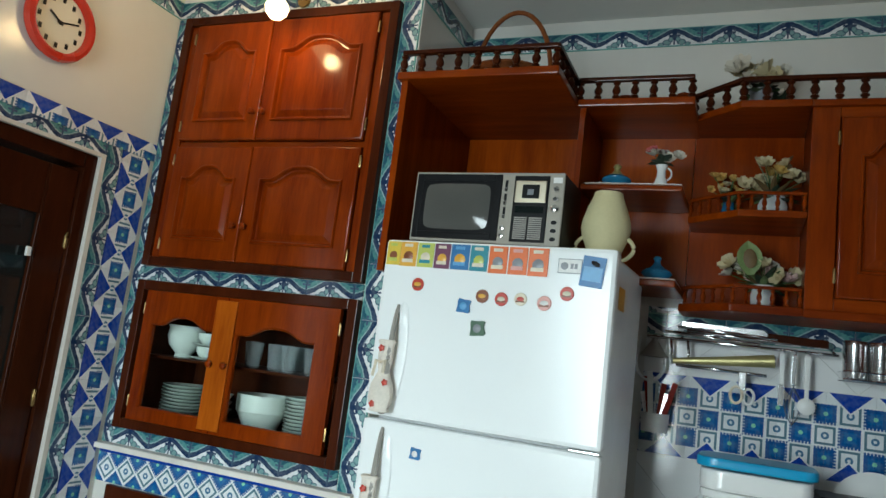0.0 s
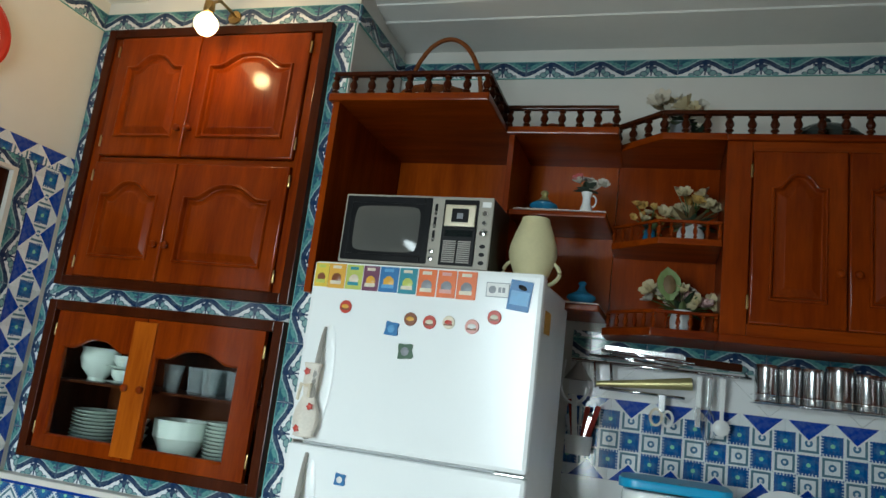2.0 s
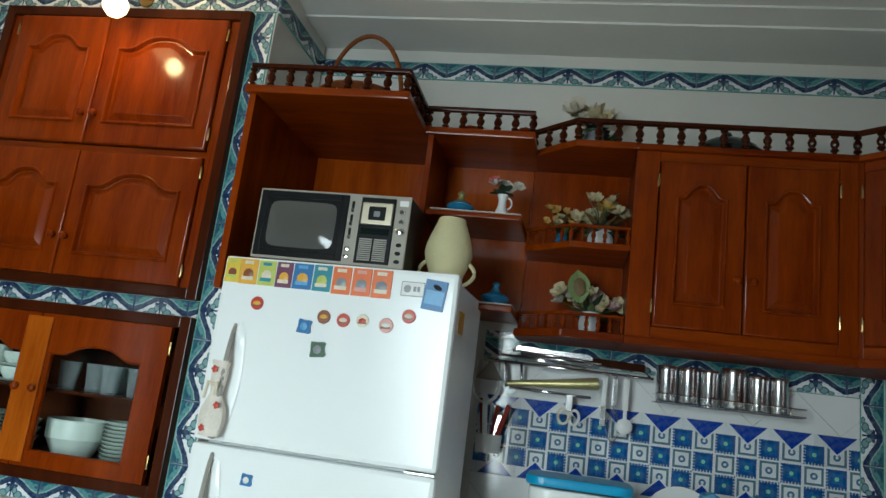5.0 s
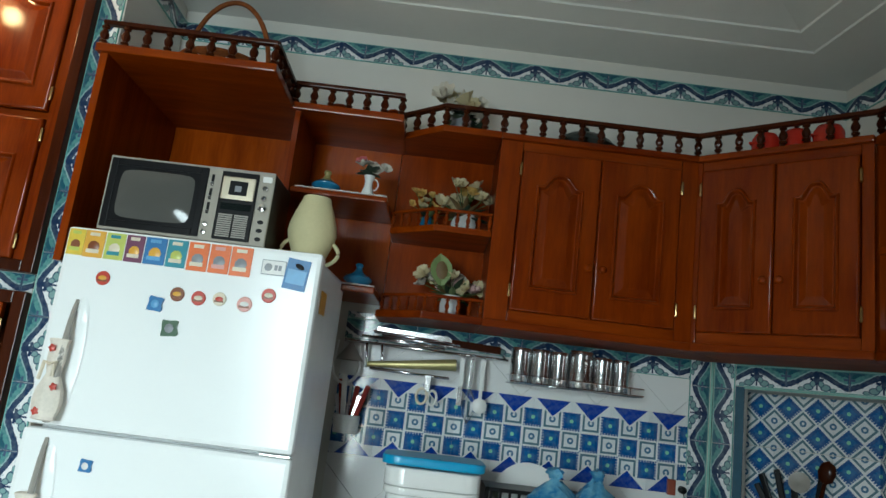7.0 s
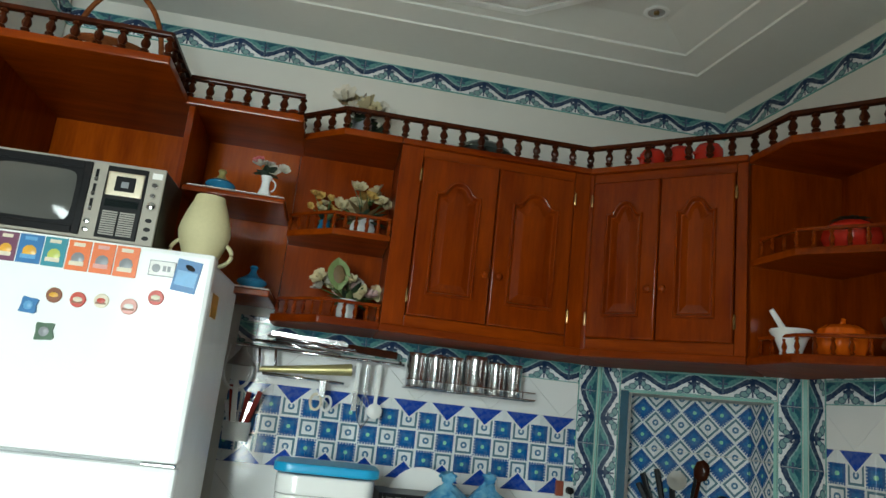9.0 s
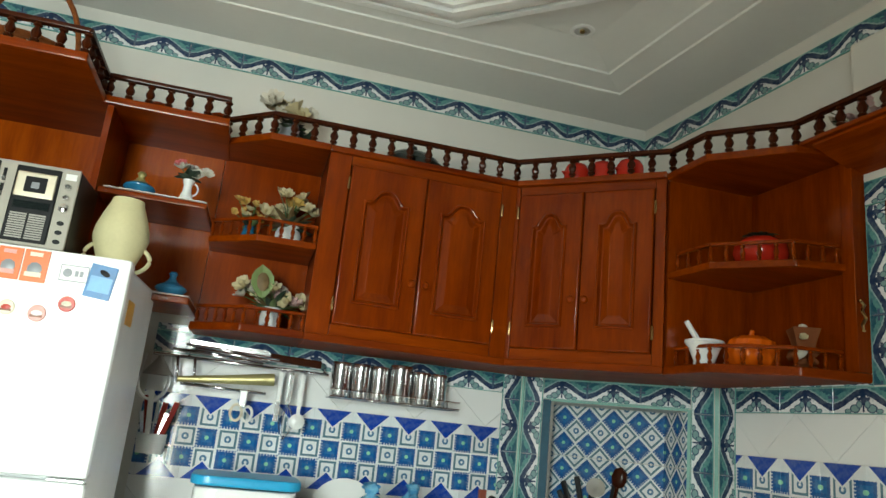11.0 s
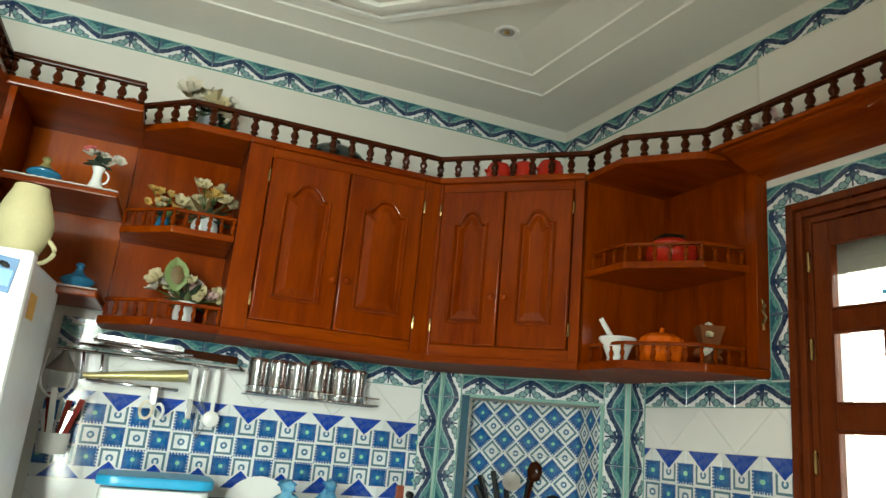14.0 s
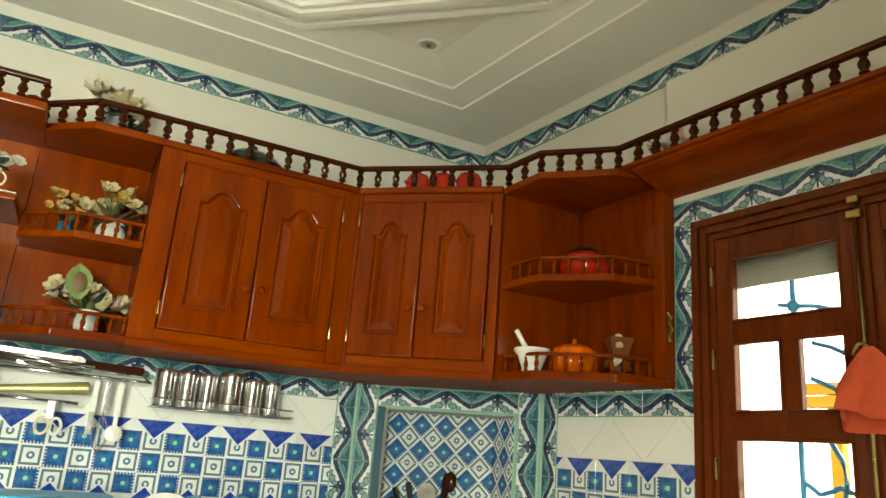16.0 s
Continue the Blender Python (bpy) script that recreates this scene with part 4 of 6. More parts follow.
# under the wall cabinets, and the corner pillars
strip(wall_back, pose(-0.31, 0, 1.5105), 1.246, 0.16, FRIEZE)
strip(wall_back, pose(0.9725, 0, 1.545, *DOWN), 0.645, 0.185, FRIEZE)
strip(wall_diag, pose(0.086, 0, 1.5045), 0.524, 0.07, FRIEZE)
strip(wall_back, pose(-0.31, 0, 1.5835), 1.246, 0.16, FRIEZE, hi=-0.012)
strip(wall_diag, pose(0.086, 0, 1.5775), 0.524, 0.07, FRIEZE, hi=-0.0185)
strip(wall_right, pose(0.552, 0, 1.5735), 0.50, 0.09, FRIEZE, hi=-0.012)
strip(wall_diag, pose(0.047, 0, 0.90, *UP), 0.655, 0.08, FRIEZE)
strip(wall_diag, pose(0.6485, 0, 1.555, *DOWN), 0.655, 0.195, FRIEZE)
strip(wall_right, pose(0.5135, 0, 0.90, *UP), 0.655, 0.08, FRIEZE)
strip(wall_right, pose(0.552, 0, 1.5005), 0.578, 0.09, FRIEZE)
# round the window
strip(wall_right, pose(1.0885, 0, 1.540, *UP), 0.494, 0.09, FRIEZE)
strip(wall_right, pose(1.052, 0, 2.0715), 1.4, 0.08, FRIEZE)
# round the doorway
strip(wall_left, pose(1.938, 0, 0.0, *UP), 1.93, 0.06, FRIEZE, lo=-0.032, hi=0.032)
strip(wall_left, pose(0.6, 0, 1.9085), 1.304, 0.06, FRIEZE, lo=-0.022, hi=0.022)
strip(wall_left, pose(0.6, 0, 1.931), 1.538, 0.06, CHECK, 0.137, 0.0, 0.067)
strip(wall_left, pose(2.042, 0, 0.0, *UP), 1.930, 0.04, CHECK, 0.137, 0.0, 0.067)
strip(wall_left, pose(2.042, 0, 1.930, *DOWN), 1.930, 0.109, CHECK, 0.137, 0.0, 0.067)
# splashback: two rows of checks with triangles above and below
strip(wall_back, pose(-0.31, 0, 1.278), 1.246, 0.904, CHECK, 0.137, -0.0335, 0.067)
strip(wall_back, pose(-0.31, 0, 1.278), 1.246, 0.904, CHECK, 0.137, -0.1005, -0.0335)
strip(wall_back, pose(0.936, 0, 1.144, 0, 180, 0), 1.246, 0.342, CHECK, 0.137, -0.0335, 0.067)
strip(wall_right, pose(0.552, 0, 1.266), 0.572, 0.112, CHECK, 0.142, -0.0335, 0.067)
strip(wall_right, pose(0.552, 0, 1.266), 0.572, 0.112, CHECK, 0.142, -0.1005, -0.0335)
strip(wall_right, pose(1.124, 0, 1.132, 0, 180, 0), 0.572, 0.460, CHECK, 0.142, -0.0335, 0.067)


def chevrons(owner, x0, x1, z0, z1, w):
    """White tiles laid on the slant and cut to a band: triangles that point up and down in turn."""
    h, k, x = z1 - z0, 0, x0 - w * 0.6

    def cut(poly, side, at):
        out = []
        for p, q in zip(poly, poly[1:] + poly[:1]):
            ip, iq = (p[0] - at) * side >= 0, (q[0] - at) * side >= 0
            if ip:
                out.append(p)
            if ip != iq:
                s = (at - p[0]) / (q[0] - p[0])
                out.append((at, p[1] + s * (q[1] - p[1])))
        return out
    while x < x1:
        g = 0.0009
        tri = [(x + g, z0), (x + w - g, z0), (x + w / 2, z1 - g)] if k % 2 == 0 else [(x + g, z1), (x + w / 2, z0 + g), (x + w - g, z1)]
        poly = cut(cut(tri, 1, x0), -1, x1)
        if len(poly) > 2:
            bm = prism([(px, pz) for px, pz in poly], 0, 0.0065)
            part("white_tile", bm, TILE_WHITE, owner, m=pose(0, 0, 0, 90, 0, 0))
        x += w / 2
        k += 1


chevrons(wall_back, -0.31, 0.935, 1.3458, 1.4735, 0.27)
chevrons(wall_right, 0.552, 1.124, 1.334, 1.4635, 0.27)
chevrons(wall_back, -0.31, 0.935, 0.90, 1.0765, 0.35)
chevrons(wall_right, 0.552, 1.124, 0.90, 1.0645, 0.35)

# the niche in the corner wall
NB, NS = 0.18, 0.10            # depth of the niche, and how far its back stands aside
NT = NICHE[3] + 0.02
na, nb = NICHE[0], NICHE[1]
bm = prism([(na - NS - 0.02, NB), (nb - NS + 0.02, NB), (nb - NS + 0.02, NB + 0.02), (na - NS - 0.02, NB + 0.02)], 0, NT)
prism([(na - 0.02, 0.0305), (na, 0.0305), (na - NS, NB - 0.0005), (na - NS - 0.02, NB - 0.0005)], 0, NT, 0, bm)
prism([(nb, 0.0305), (nb + 0.02, 0.0305), (nb - NS + 0.02, NB - 0.0005), (nb - NS, NB - 0.0005)], 0, NT, 0, bm)
prism([(na + 0.0005, 0.0305), (nb - 0.0005, 0.0305), (nb - NS - 0.0005, NB - 0.0005), (na - NS + 0.0005, NB - 0.0005)], NICHE[3], NT, 0, bm)
niche = structure("niche", bm, GROUT, "deep wall niche lined with blue lozenge tiles", "niche", AT_DIAG)
side = math.hypot(NS, NB - 0.03)
lean = math.degrees(math.atan2(NB - 0.03, -NS))
for k in range(3):
    z = NICHE[3] - 0.0935 - 0.19 * k
    strip(niche, pose(na - NS, NB, z), nb - na, 0.0545, LOZENGE, 0.19, -0.095, 0.0935)
    strip(niche, pose(nb - NS, NB, z, 0, 0, lean - 180), side, 0.06, LOZENGE, 0.19, -0.095, 0.0935)
EDGE = plain("green_edge", (0.24, 0.46, 0.40), 0.2, vary=0.2)
structure("trim_niche", box(0.0, 0.008, -0.009, 0.0, 0.9, 1.55), EDGE, "pale green tile edge at the pillar corner", "tile edge", AT_DIAG)
structure("trim_niche_right", box(0.688, 0.700, -0.009, 0.0, 0.9, 1.55), EDGE, "pale green tile edge at the pillar corner", "tile edge", AT_DIAG)
structure("trim_niche_frame", box(0.117, 0.600, -0.009, -0.0005, 1.4605, 1.4675), EDGE, "pale green tile edge over the niche", "tile edge", AT_DIAG)

# plain dark strip that stands in for the niche's dark narrow reveal
NAVY_EDGE = plain("navy_edge", (0.03, 0.10, 0.15), 0.15, vary=0.3)
structure("trim_niche_side", box(0.087, 0.1165, -0.008, -0.0005, 0.90, 1.4665), NAVY_EDGE, "dark blue strip in place of the niche's dark reveal", "tile edge", AT_DIAG)
structure("trim_niche_side_right", box(0.6005, 0.611, -0.008, -0.0005, 0.90, 1.4665), EDGE, "pale green tile edge beside the niche", "tile edge", AT_DIAG)
structure("trim_blue", box(-2.203, -1.178, -0.008, -0.0005, 0.8055, 0.8205), plain("blue_glaze_strip", BLUE, 0.12, vary=0.2), "cobalt blue tile strip under the marble ledge", "tile edge", AT_TALL)
# tiled plinth wall and cupboard below the ledge
strip(wall_tall, pose(-2.204, 0, 0.7525), 1.028, 0.05, LOZENGE, 0.19, -0.052, 0.052)
base = thing("base_cupboard", AT_TALL @ pose(0, 0, 0), "dark wooden base cupboard below the marble ledge", "cupboard")
part("body", box(-2.12, -1.20, -0.03, -0.009, 0.05, 0.70, 0.004), WOOD_DARK, base)

# ---- on the fridge ----
PAPER = {k: plain(k + "_card", c, 0.35, vary=0.18, grain=60, bump=0.0) for k, c in dict(
    yellow=(0.72, 0.52, 0.06), amber=(0.72, 0.38, 0.05), lime=(0.50, 0.55, 0.12), plum=(0.16, 0.05, 0.10), blue=(0.03, 0.16, 0.38),
    teal=(0.03, 0.24, 0.30), orange=(0.72, 0.15, 0.03), red=(0.50, 0.05, 0.03), brown=(0.22, 0.07, 0.03), cream=(0.70, 0.62, 0.48),
    green=(0.05, 0.11, 0.06), white=(0.75, 0.74, 0.72), grey=(0.25, 0.26, 0.28), sky=(0.12, 0.34, 0.60), pink=(0.65, 0.32, 0.28)).items()}
T = 0.0025


def card(x0, x1, z0, z1, paper, tint, pic, tilt=0.0):
    """A collector's card under a magnet: the sheet, a title bar and a plain shape for its picture."""
    w, h = x1 - x0, z1 - z0
    c = thing("fridge_magnet", FR @ pose((x0 + x1) / 2, -0.0004, (z0 + z1) / 2, 0, tilt, 0), f"small {paper} picture card stuck to the fridge door", "fridge magnet", "magnets on the fridge")
    part("card", box(-w / 2, w / 2, -T, 0, -h / 2, h / 2, 0.0008), PAPER[paper], c)
    part("title_bar", box(-w * 0.28, w * 0.22, -T - 0.0008, -T, h * 0.30, h * 0.42), PAPER[tint], c)
    bm = lathe([(w * 0.30, 0), (w * 0.27, 0.0009), (0, 0.001)], 9)
    part("picture", bm, PAPER[pic], c, m=pose(0, -T, -h * 0.10, 90, 0, 0))
    part("picture", box(-w * 0.34, w * 0.30, -T - 0.0014, -T, -h * 0.34, -h * 0.20), PAPER[tint], c)
    return c


for x0, x1, za, zb, *p in ((-0.692, -0.647, 1.560, 1.631, "yellow", "lime", "brown"), (-0.646, -0.591, 1.558, 1.631, "amber", "cream", "brown"),
                           (-0.588, -0.535, 1.558, 1.630, "lime", "teal", "cream"), (-0.532, -0.482, 1.557, 1.630, "plum", "cream", "amber"),
                           (-0.479, -0.421, 1.557, 1.630, "blue", "sky", "amber"), (-0.418, -0.364, 1.556, 1.630, "teal", "cream", "lime"),
                           (-0.360, -0.305, 1.553, 1.630, "orange", "cream", "grey"), (-0.301, -0.246, 1.553, 1.630, "orange", "pink", "grey"), (-0.243, -0.186, 1.552, 1.630, "orange", "cream", "grey")):
    card(x0, x1, za, zb, *p)
plate = thing("fridge_magnet", FR @ pose(-0.125, -0.0004, 1.585), "small white maker's plate with a dark disc on the fridge door", "maker's plate")
part("plate", box(-0.031, 0.031, -T, 0, -0.018, 0.018, 0.001), PAPER["white"], plate)
part("rim", box(-0.033, 0.033, -T * 0.6, 0.0002, -0.020, 0.020, 0.001), PAPER["grey"], plate)
part("disc", lathe([(0.0105, 0), (0.0095, 0.0012), (0, 0.0013)], 16), PAPER["grey"], plate, m=pose(-0.015, -T, 0, 90, 0, 0))
for x in (0.006, 0.017):
    part("mark", box(x - 0.004, x + 0.004, -T - 0.001, -T, -0.007, 0.007), PAPER["grey"], plate)
dolphin = thing("fridge_magnet", FR @ pose(-0.062, -0.0004, 1.573, 0, 6, 0), "blue sea picture magnet on the fridge door", "fridge magnet", "magnets on the fridge")
part("card", box(-0.031, 0.031, -0.004, 0, -0.041, 0.041, 0.001), PAPER["blue"], dolphin)
part("picture", box(-0.025, 0.026, -0.005, -0.004, -0.026, 0.012, 0.0), PAPER["sky"], dolphin)
part("picture", lathe([(0.014, 0), (0.012, 0.001), (0, 0.0012)], 8, sy=0.5), BLACK, dolphin, m=pose(0.004, -0.004, 0.022, 90, 20, 0))
for x, z, r, a, b in ((-0.575, 1.506, 0.019, "red", "amber"), (-0.368, 1.486, 0.019, "brown", "amber"), (-0.310, 1.482, 0.019, "red", "cream"),
                      (-0.254, 1.486, 0.018, "cream", "red"), (-0.186, 1.480, 0.020, "pink", "white"), (-0.126, 1.510, 0.019, "red", "cream")):
    mg = thing("fridge_magnet", FR @ pose(x, -0.0004, z, 90, 0, 0), f"round {a} bottle-top magnet on the fridge door", "fridge magnet", "magnets on the fridge")
    part("disc", lathe([(r, 0), (r, 0.003), (r * 0.9, 0.0045), (0, 0.0048)], 20), PAPER[a], mg)
    part("picture", lathe([(r * 0.62, 0.0046), (r * 0.5, 0.0056), (0, 0.0058)], 9, sy=0.6), PAPER[b], mg)
    part("band", box(-r * 0.7, r * 0.7, -r * 0.5, -r * 0.22, 0.0046, 0.0054), PAPER["brown"], mg)
for x, z, r, a, b, zoff in ((-0.421, 1.454, 0.021, "blue", "sky", 4), (-0.371, 1.395, 0.023, "green", "grey", -5), (-0.515, 1.030, 0.017, "blue", "white", 2)):
    mg = thing("fridge_magnet", FR @ pose(x, -0.0004, z, 0, zoff, 0), f"small square {a} souvenir magnet on the fridge door", "fridge magnet", "magnets on the fridge")
    poly = [(r * k * math.cos(radians(a)), r * k * math.sin(radians(a))) for a, k in ((8, 0.86), (38, 1.30), (52, 1.16), (90, 0.88), (128, 1.26), (144, 1.10), (180, 0.84), (222, 1.30), (240, 1.02), (275, 0.86), (312, 1.18), (330, 1.22))]
    part("plaque", prism(poly, 0, 0.006, 0.001), PAPER[a], mg, m=pose(0, 0, 0, 90, 0, 0))
    part("picture", lathe([(r * 0.55, 0.0062), (r * 0.4, 0.008), (0, 0.0085)], 8), PAPER[b], mg, m=pose(0, 0, 0, 90, 0, 0))
st = single("side_sticker", box(-0.0012, 0, 0.130, 0.205, 1.492, 1.556), PAPER["amber"], FR @ pose(-0.0168, 0, 0), "orange paper sticker on the fridge side", "sticker")

FABRIC = plain("cover_fabric", (0.72, 0.66, 0.58), 0.9, vary=0.15, grain=150, bump=0.3)
for d, z0, z1, c0, c1 in ((fd, 1.128, 1.440, 1.130, 1.335), (ld, 0.72, 1.085, 0.74, 0.955)):
    pts = [(-0.642 + 0.016 * math.sin(math.pi * k / 16) + 0.012 * (k / 16), 0.002 - 0.042 * math.sin(math.pi * k / 16) ** 0.8, z0 + (z1 - z0) * k / 16) for k in range(17)]
    h = part("handle", tube(pts, 0.012, 8, taper=0.006), GREY, d, "grey bowed handle")
    part("recess", lathe([(0.030, 0), (0.027, 0.004), (0.018, 0.006), (0, 0.0065)], 20, sy=5.0), FRIDGE_WHITE, d, m=pose(-0.612, -0.0005, (z0 + z1) / 2 + 0.02, 90, 0, 0))
    cov = thing("handle_cover", FR @ pose(0, 0, 0), "cream fabric handle cover with small red flowers on the fridge handle", "handle cover", "handle covers")
    prof = [(0.024, 0), (0.034, 0.003), (0.030, 0.010), (0.037, 0.026), (0.040, 0.048), (0.036, 0.075), (0.025, 0.100), (0.018, 0.115), (0.021, 0.132), (0.024, 0.150), (0.024, c1 - c0 - 0.014), (0.029, c1 - c0 - 0.004), (0.026, c1 - c0)]
    part("sleeve", lathe(prof, 18, sy=0.7, lobes=6, depth=0.12), FABRIC, cov, m=pose(-0.632, -0.034, c0))
    for x, z in ((-0.636, c0 + 0.18), (-0.612, c0 + 0.085), (-0.644, c0 + 0.022)):
        part("flower", lathe([(0.011, 0), (0.010, 0.004), (0.0, 0.007)], 20, lobes=5, depth=0.35), PAPER["red"], cov, m=pose(x, -0.056, z, 90, 0, 0))
    part("bow", tube([(-0.659, -0.05, c0 + 0.10), (-0.648, -0.058, c0 + 0.145), (-0.634, -0.058, c0 + 0.14), (-0.620, -0.056, c0 + 0.148), (-0.626, -0.05, c0 + 0.11)], 0.005, 6), PAPER["cream"], cov, "tied ribbon bow")
part("hinge_cap", box(-0.085, -0.004, -0.003, 0.02, 1.1086, 1.1154, 0.002), CHROME, fridge)

# ---- television with radio ----
FT = 1.638
tv = thing("portable_television", pose(-0.951, 1.953, FT, 0, 0, -1.5), "old portable television with cassette radio, grey and black, on the fridge", "television")
TVG = plain("tv_case", (0.33, 0.30, 0.25), 0.5, 0.0, vary=0.1)
SCREEN = plain("tv_screen", (0.085, 0.085, 0.078), 0.10, vary=0.03, bump=0.0)
part("case", box(0, 0.468, 0.006, 0.20, 0.008, 0.216, 0.006), BLACK, tv)
part("front_frame", box(0.001, 0.467, 0.0, 0.010, 0.006, 0.218, 0.004), TVG, tv)
frame_rect(0.008, 0.282, 0.014, 0.211, 0.020, -0.006, 0.002, tv, BLACK, "bezel")
part("mask", box(0.027, 0.263, -0.0025, 0.001, 0.033, 0.192), BLACK, tv, "black mask round the screen")
bm = bmesh.new()
n, grid = 12, []
for i in range(n + 1):
    grid.append([bm.verts.new((0.030 + 0.230 * i / n, 0.0008 - 0.012 * (1 - (2 * i / n - 1) ** 4) * (1 - (2 * j / n - 1) ** 4), 0.036 + 0.153 * j / n)) for j in range(n + 1)])
for i in range(n):
    for j in range(n):
        f = bm.faces.new((grid[i][j], grid[i + 1][j], grid[i + 1][j + 1], grid[i][j + 1]))
        f.smooth = True
part("screen", bm, SCREEN, tv, "curved grey glass screen")
for z in (0.180, 0.140, 0.100):
    part("slider_slot", box(0.292, 0.299, -0.003, 0.001, z - 0.018, z + 0.014), BLACK, tv)
    part("slider", box(0.2915, 0.2995, -0.006, -0.0032, z - 0.016, z - 0.008, 0.001), CHROME, tv)
for z in (0.052, 0.030):
    part("knob", lathe([(0.007, 0), (0.0065, 0.008), (0, 0.009)], 12), CHROME, tv, m=pose(0.296, 0, z, 90, 0, 0))
part("radio_front", box(0.320, 0.424, -0.005, 0.001, 0.014, 0.208, 0.003), BLACK, tv)
part("cassette_door", box(0.326, 0.418, -0.009, -0.0052, 0.128, 0.192, 0.003), plain("brushed_plate", (0.62, 0.55, 0.42), 0.3, 0.8), tv, "brushed metal cassette door")
part("cassette_window", box(0.348, 0.398, -0.0115, -0.0092, 0.140, 0.180, 0.002), BLACK, tv)
part("cassette_label", box(0.364, 0.382, -0.0125, -0.0116, 0.150, 0.166), PAPER["grey"], tv)
part("tuner_window", box(0.330, 0.414, -0.0075, -0.0052, 0.098, 0.118, 0.001), DARK_GLASS, tv)
for k in range(11):
    part("grille_slat", box(0.330, 0.368, -0.0075, -0.0052, 0.022 + 0.006 * k, 0.0255 + 0.006 * k), GREY, tv)
    part("grille_slat", box(0.374, 0.412, -0.0075, -0.0052, 0.022 + 0.006 * k, 0.0255 + 0.006 * k), GREY, tv)
for z, r in ((0.168, 0.008), (0.140, 0.007), (0.112, 0.012)):
    part("knob", lathe([(r, 0), (r * 0.95, 0.010), (r * 0.7, 0.012), (0, 0.012)], 14), CHROME, tv, m=pose(0.446, 0, z, 90, 0, 0))
part("dial_plate", box(0.434, 0.460, -0.002, 0.001, 0.188, 0.204), PAPER["white"], tv)
for z in (0.074, 0.050, 0.026):
    part("socket_hole", lathe([(0.006, 0), (0.006, 0.0015), (0, 0.0016)], 10, sx=1.5), BLACK, tv, m=pose(0.446, 0.0005, z, 90, 0, 0))
for k in range(6):
    part("key", box(0.330 + 0.016 * k, 0.343 + 0.016 * k, 0.02, 0.045, 0.2165, 0.223, 0.001), CHROME, tv)
for x in (0.04, 0.42):
    part("foot", box(x, x + 0.03, 0.03, 0.17, 0, 0.0078), BLACK, tv)

# ---- pottery ----
CLAY = plain("cream_clay", (0.60, 0.54, 0.31), 0.75, vary=0.08, grain=120, bump=0.25)


def amphora():
    a = thing("clay_jar", pose(-0.384, 2.075, 1.6305) @ Matrix.Diagonal((0.98, 0.98, 0.94, 1)), "pale cream clay amphora with two low handles on the fridge", "jar")
    prof = [(0.0, 0.004), (0.046, 0.0), (0.050, 0.006), (0.047, 0.020), (0.058, 0.050), (0.069, 0.080), (0.073, 0.103), (0.070, 0.128), (0.058, 0.168), (0.044, 0.205), (0.042, 0.216), (0.036, 0.217), (0.036, 0.20), (0.0, 0.195)]
    part("body", lathe(prof, 32), CLAY, a)
    for s in (-1, 1):
        part("handle", tube([(s * (0.058 + 0.030 * math.sin(math.pi * k / 12) ** 0.7 - 0.006 * k / 12), 0, 0.078 - 0.072 * k / 12) for k in range(13)], 0.006, 8), CLAY, a)


amphora()
BLUE_GLAZE = plain("blue_glaze", (0.02, 0.16, 0.30), 0.18, vary=0.35, grain=50)
DARK_GLAZE = plain("ochre_glaze", (0.30, 0.26, 0.10), 0.3, vary=0.3)


def tagine(m, label, tip):
    t = thing("tagine_pot", m @ Matrix.Diagonal((1.1, 1.1, 0.88, 1)), label, "tagine", "small blue tagines")
    part("dish", lathe([(0.0, 0.002), (0.026, 0.0), (0.030, 0.006), (0.042, 0.018), (0.044, 0.024), (0.040, 0.025), (0, 0.024)], 24), BLUE_GLAZE, t)
    part("lid", lathe([(0.040, 0.0252), (0.041, 0.030), (0.034, 0.037), (0.024, 0.042)], 24), BLUE_GLAZE, t)
    part("cone", lathe([(0.025, 0.0422), (0.015, 0.050), (0.009, 0.062), (0.009, 0.070), (0.013, 0.076), (0.008, 0.084), (0.0, 0.086)], 24), tip, t)


single("lace_mat", prism([(-0.505, 2.58), (-0.505, 2.286)] + [(-0.505 + 0.305 * k / 24, 2.281 + 0.004 * (k % 2)) for k in range(1, 24)] + [(-0.202, 2.286), (-0.198, 2.58)], 0, 0.003), FABRIC, pose(0, 0, 1.9213), "white lace mat on the small shelf", "mat")
single("lace_mat", prism([(-0.36, 2.58), (-0.36, 2.286)] + [(-0.36 + 0.16 * k / 12, 2.281 + 0.004 * (k % 2)) for k in range(1, 12)] + [(-0.202, 2.286), (-0.198, 2.58)], 0, 0.003), FABRIC, pose(0, 0, 1.6223), "white lace mat on the lowest small shelf", "mat")
tagine(pose(-0.412, 2.335, 1.9245), "small blue glazed tagine with an ochre lid on the shelf", DARK_GLAZE)
tagine(pose(-0.262, 2.335, 1.6255), "small turquoise blue glazed tagine with a pointed lid", BLUE_GLAZE)

LEAF = plain("leaf_green", (0.045, 0.11, 0.025), 0.5, vary=0.4, grain=60)
BROWN_LEAF = plain("leaf_brown", (0.14, 0.085, 0.03), 0.6, vary=0.4)
LEAF_DARK = plain("leaf_dark", (0.020, 0.040, 0.022), 0.5, vary=0.4, grain=60)
LEAF_PALE = plain("leaf_pale", (0.20, 0.27, 0.10), 0.5, vary=0.3, grain=60)
PETAL = {k: plain(k + "_petal", c, 0.6, vary=0.15, grain=80) for k, c in dict(cream=(0.56, 0.47, 0.28), white=(0.60, 0.55, 0.46), pink=(0.62, 0.12, 0.12), rose=(0.62, 0.42, 0.40), gold=(0.60, 0.38, 0.10)).items()}


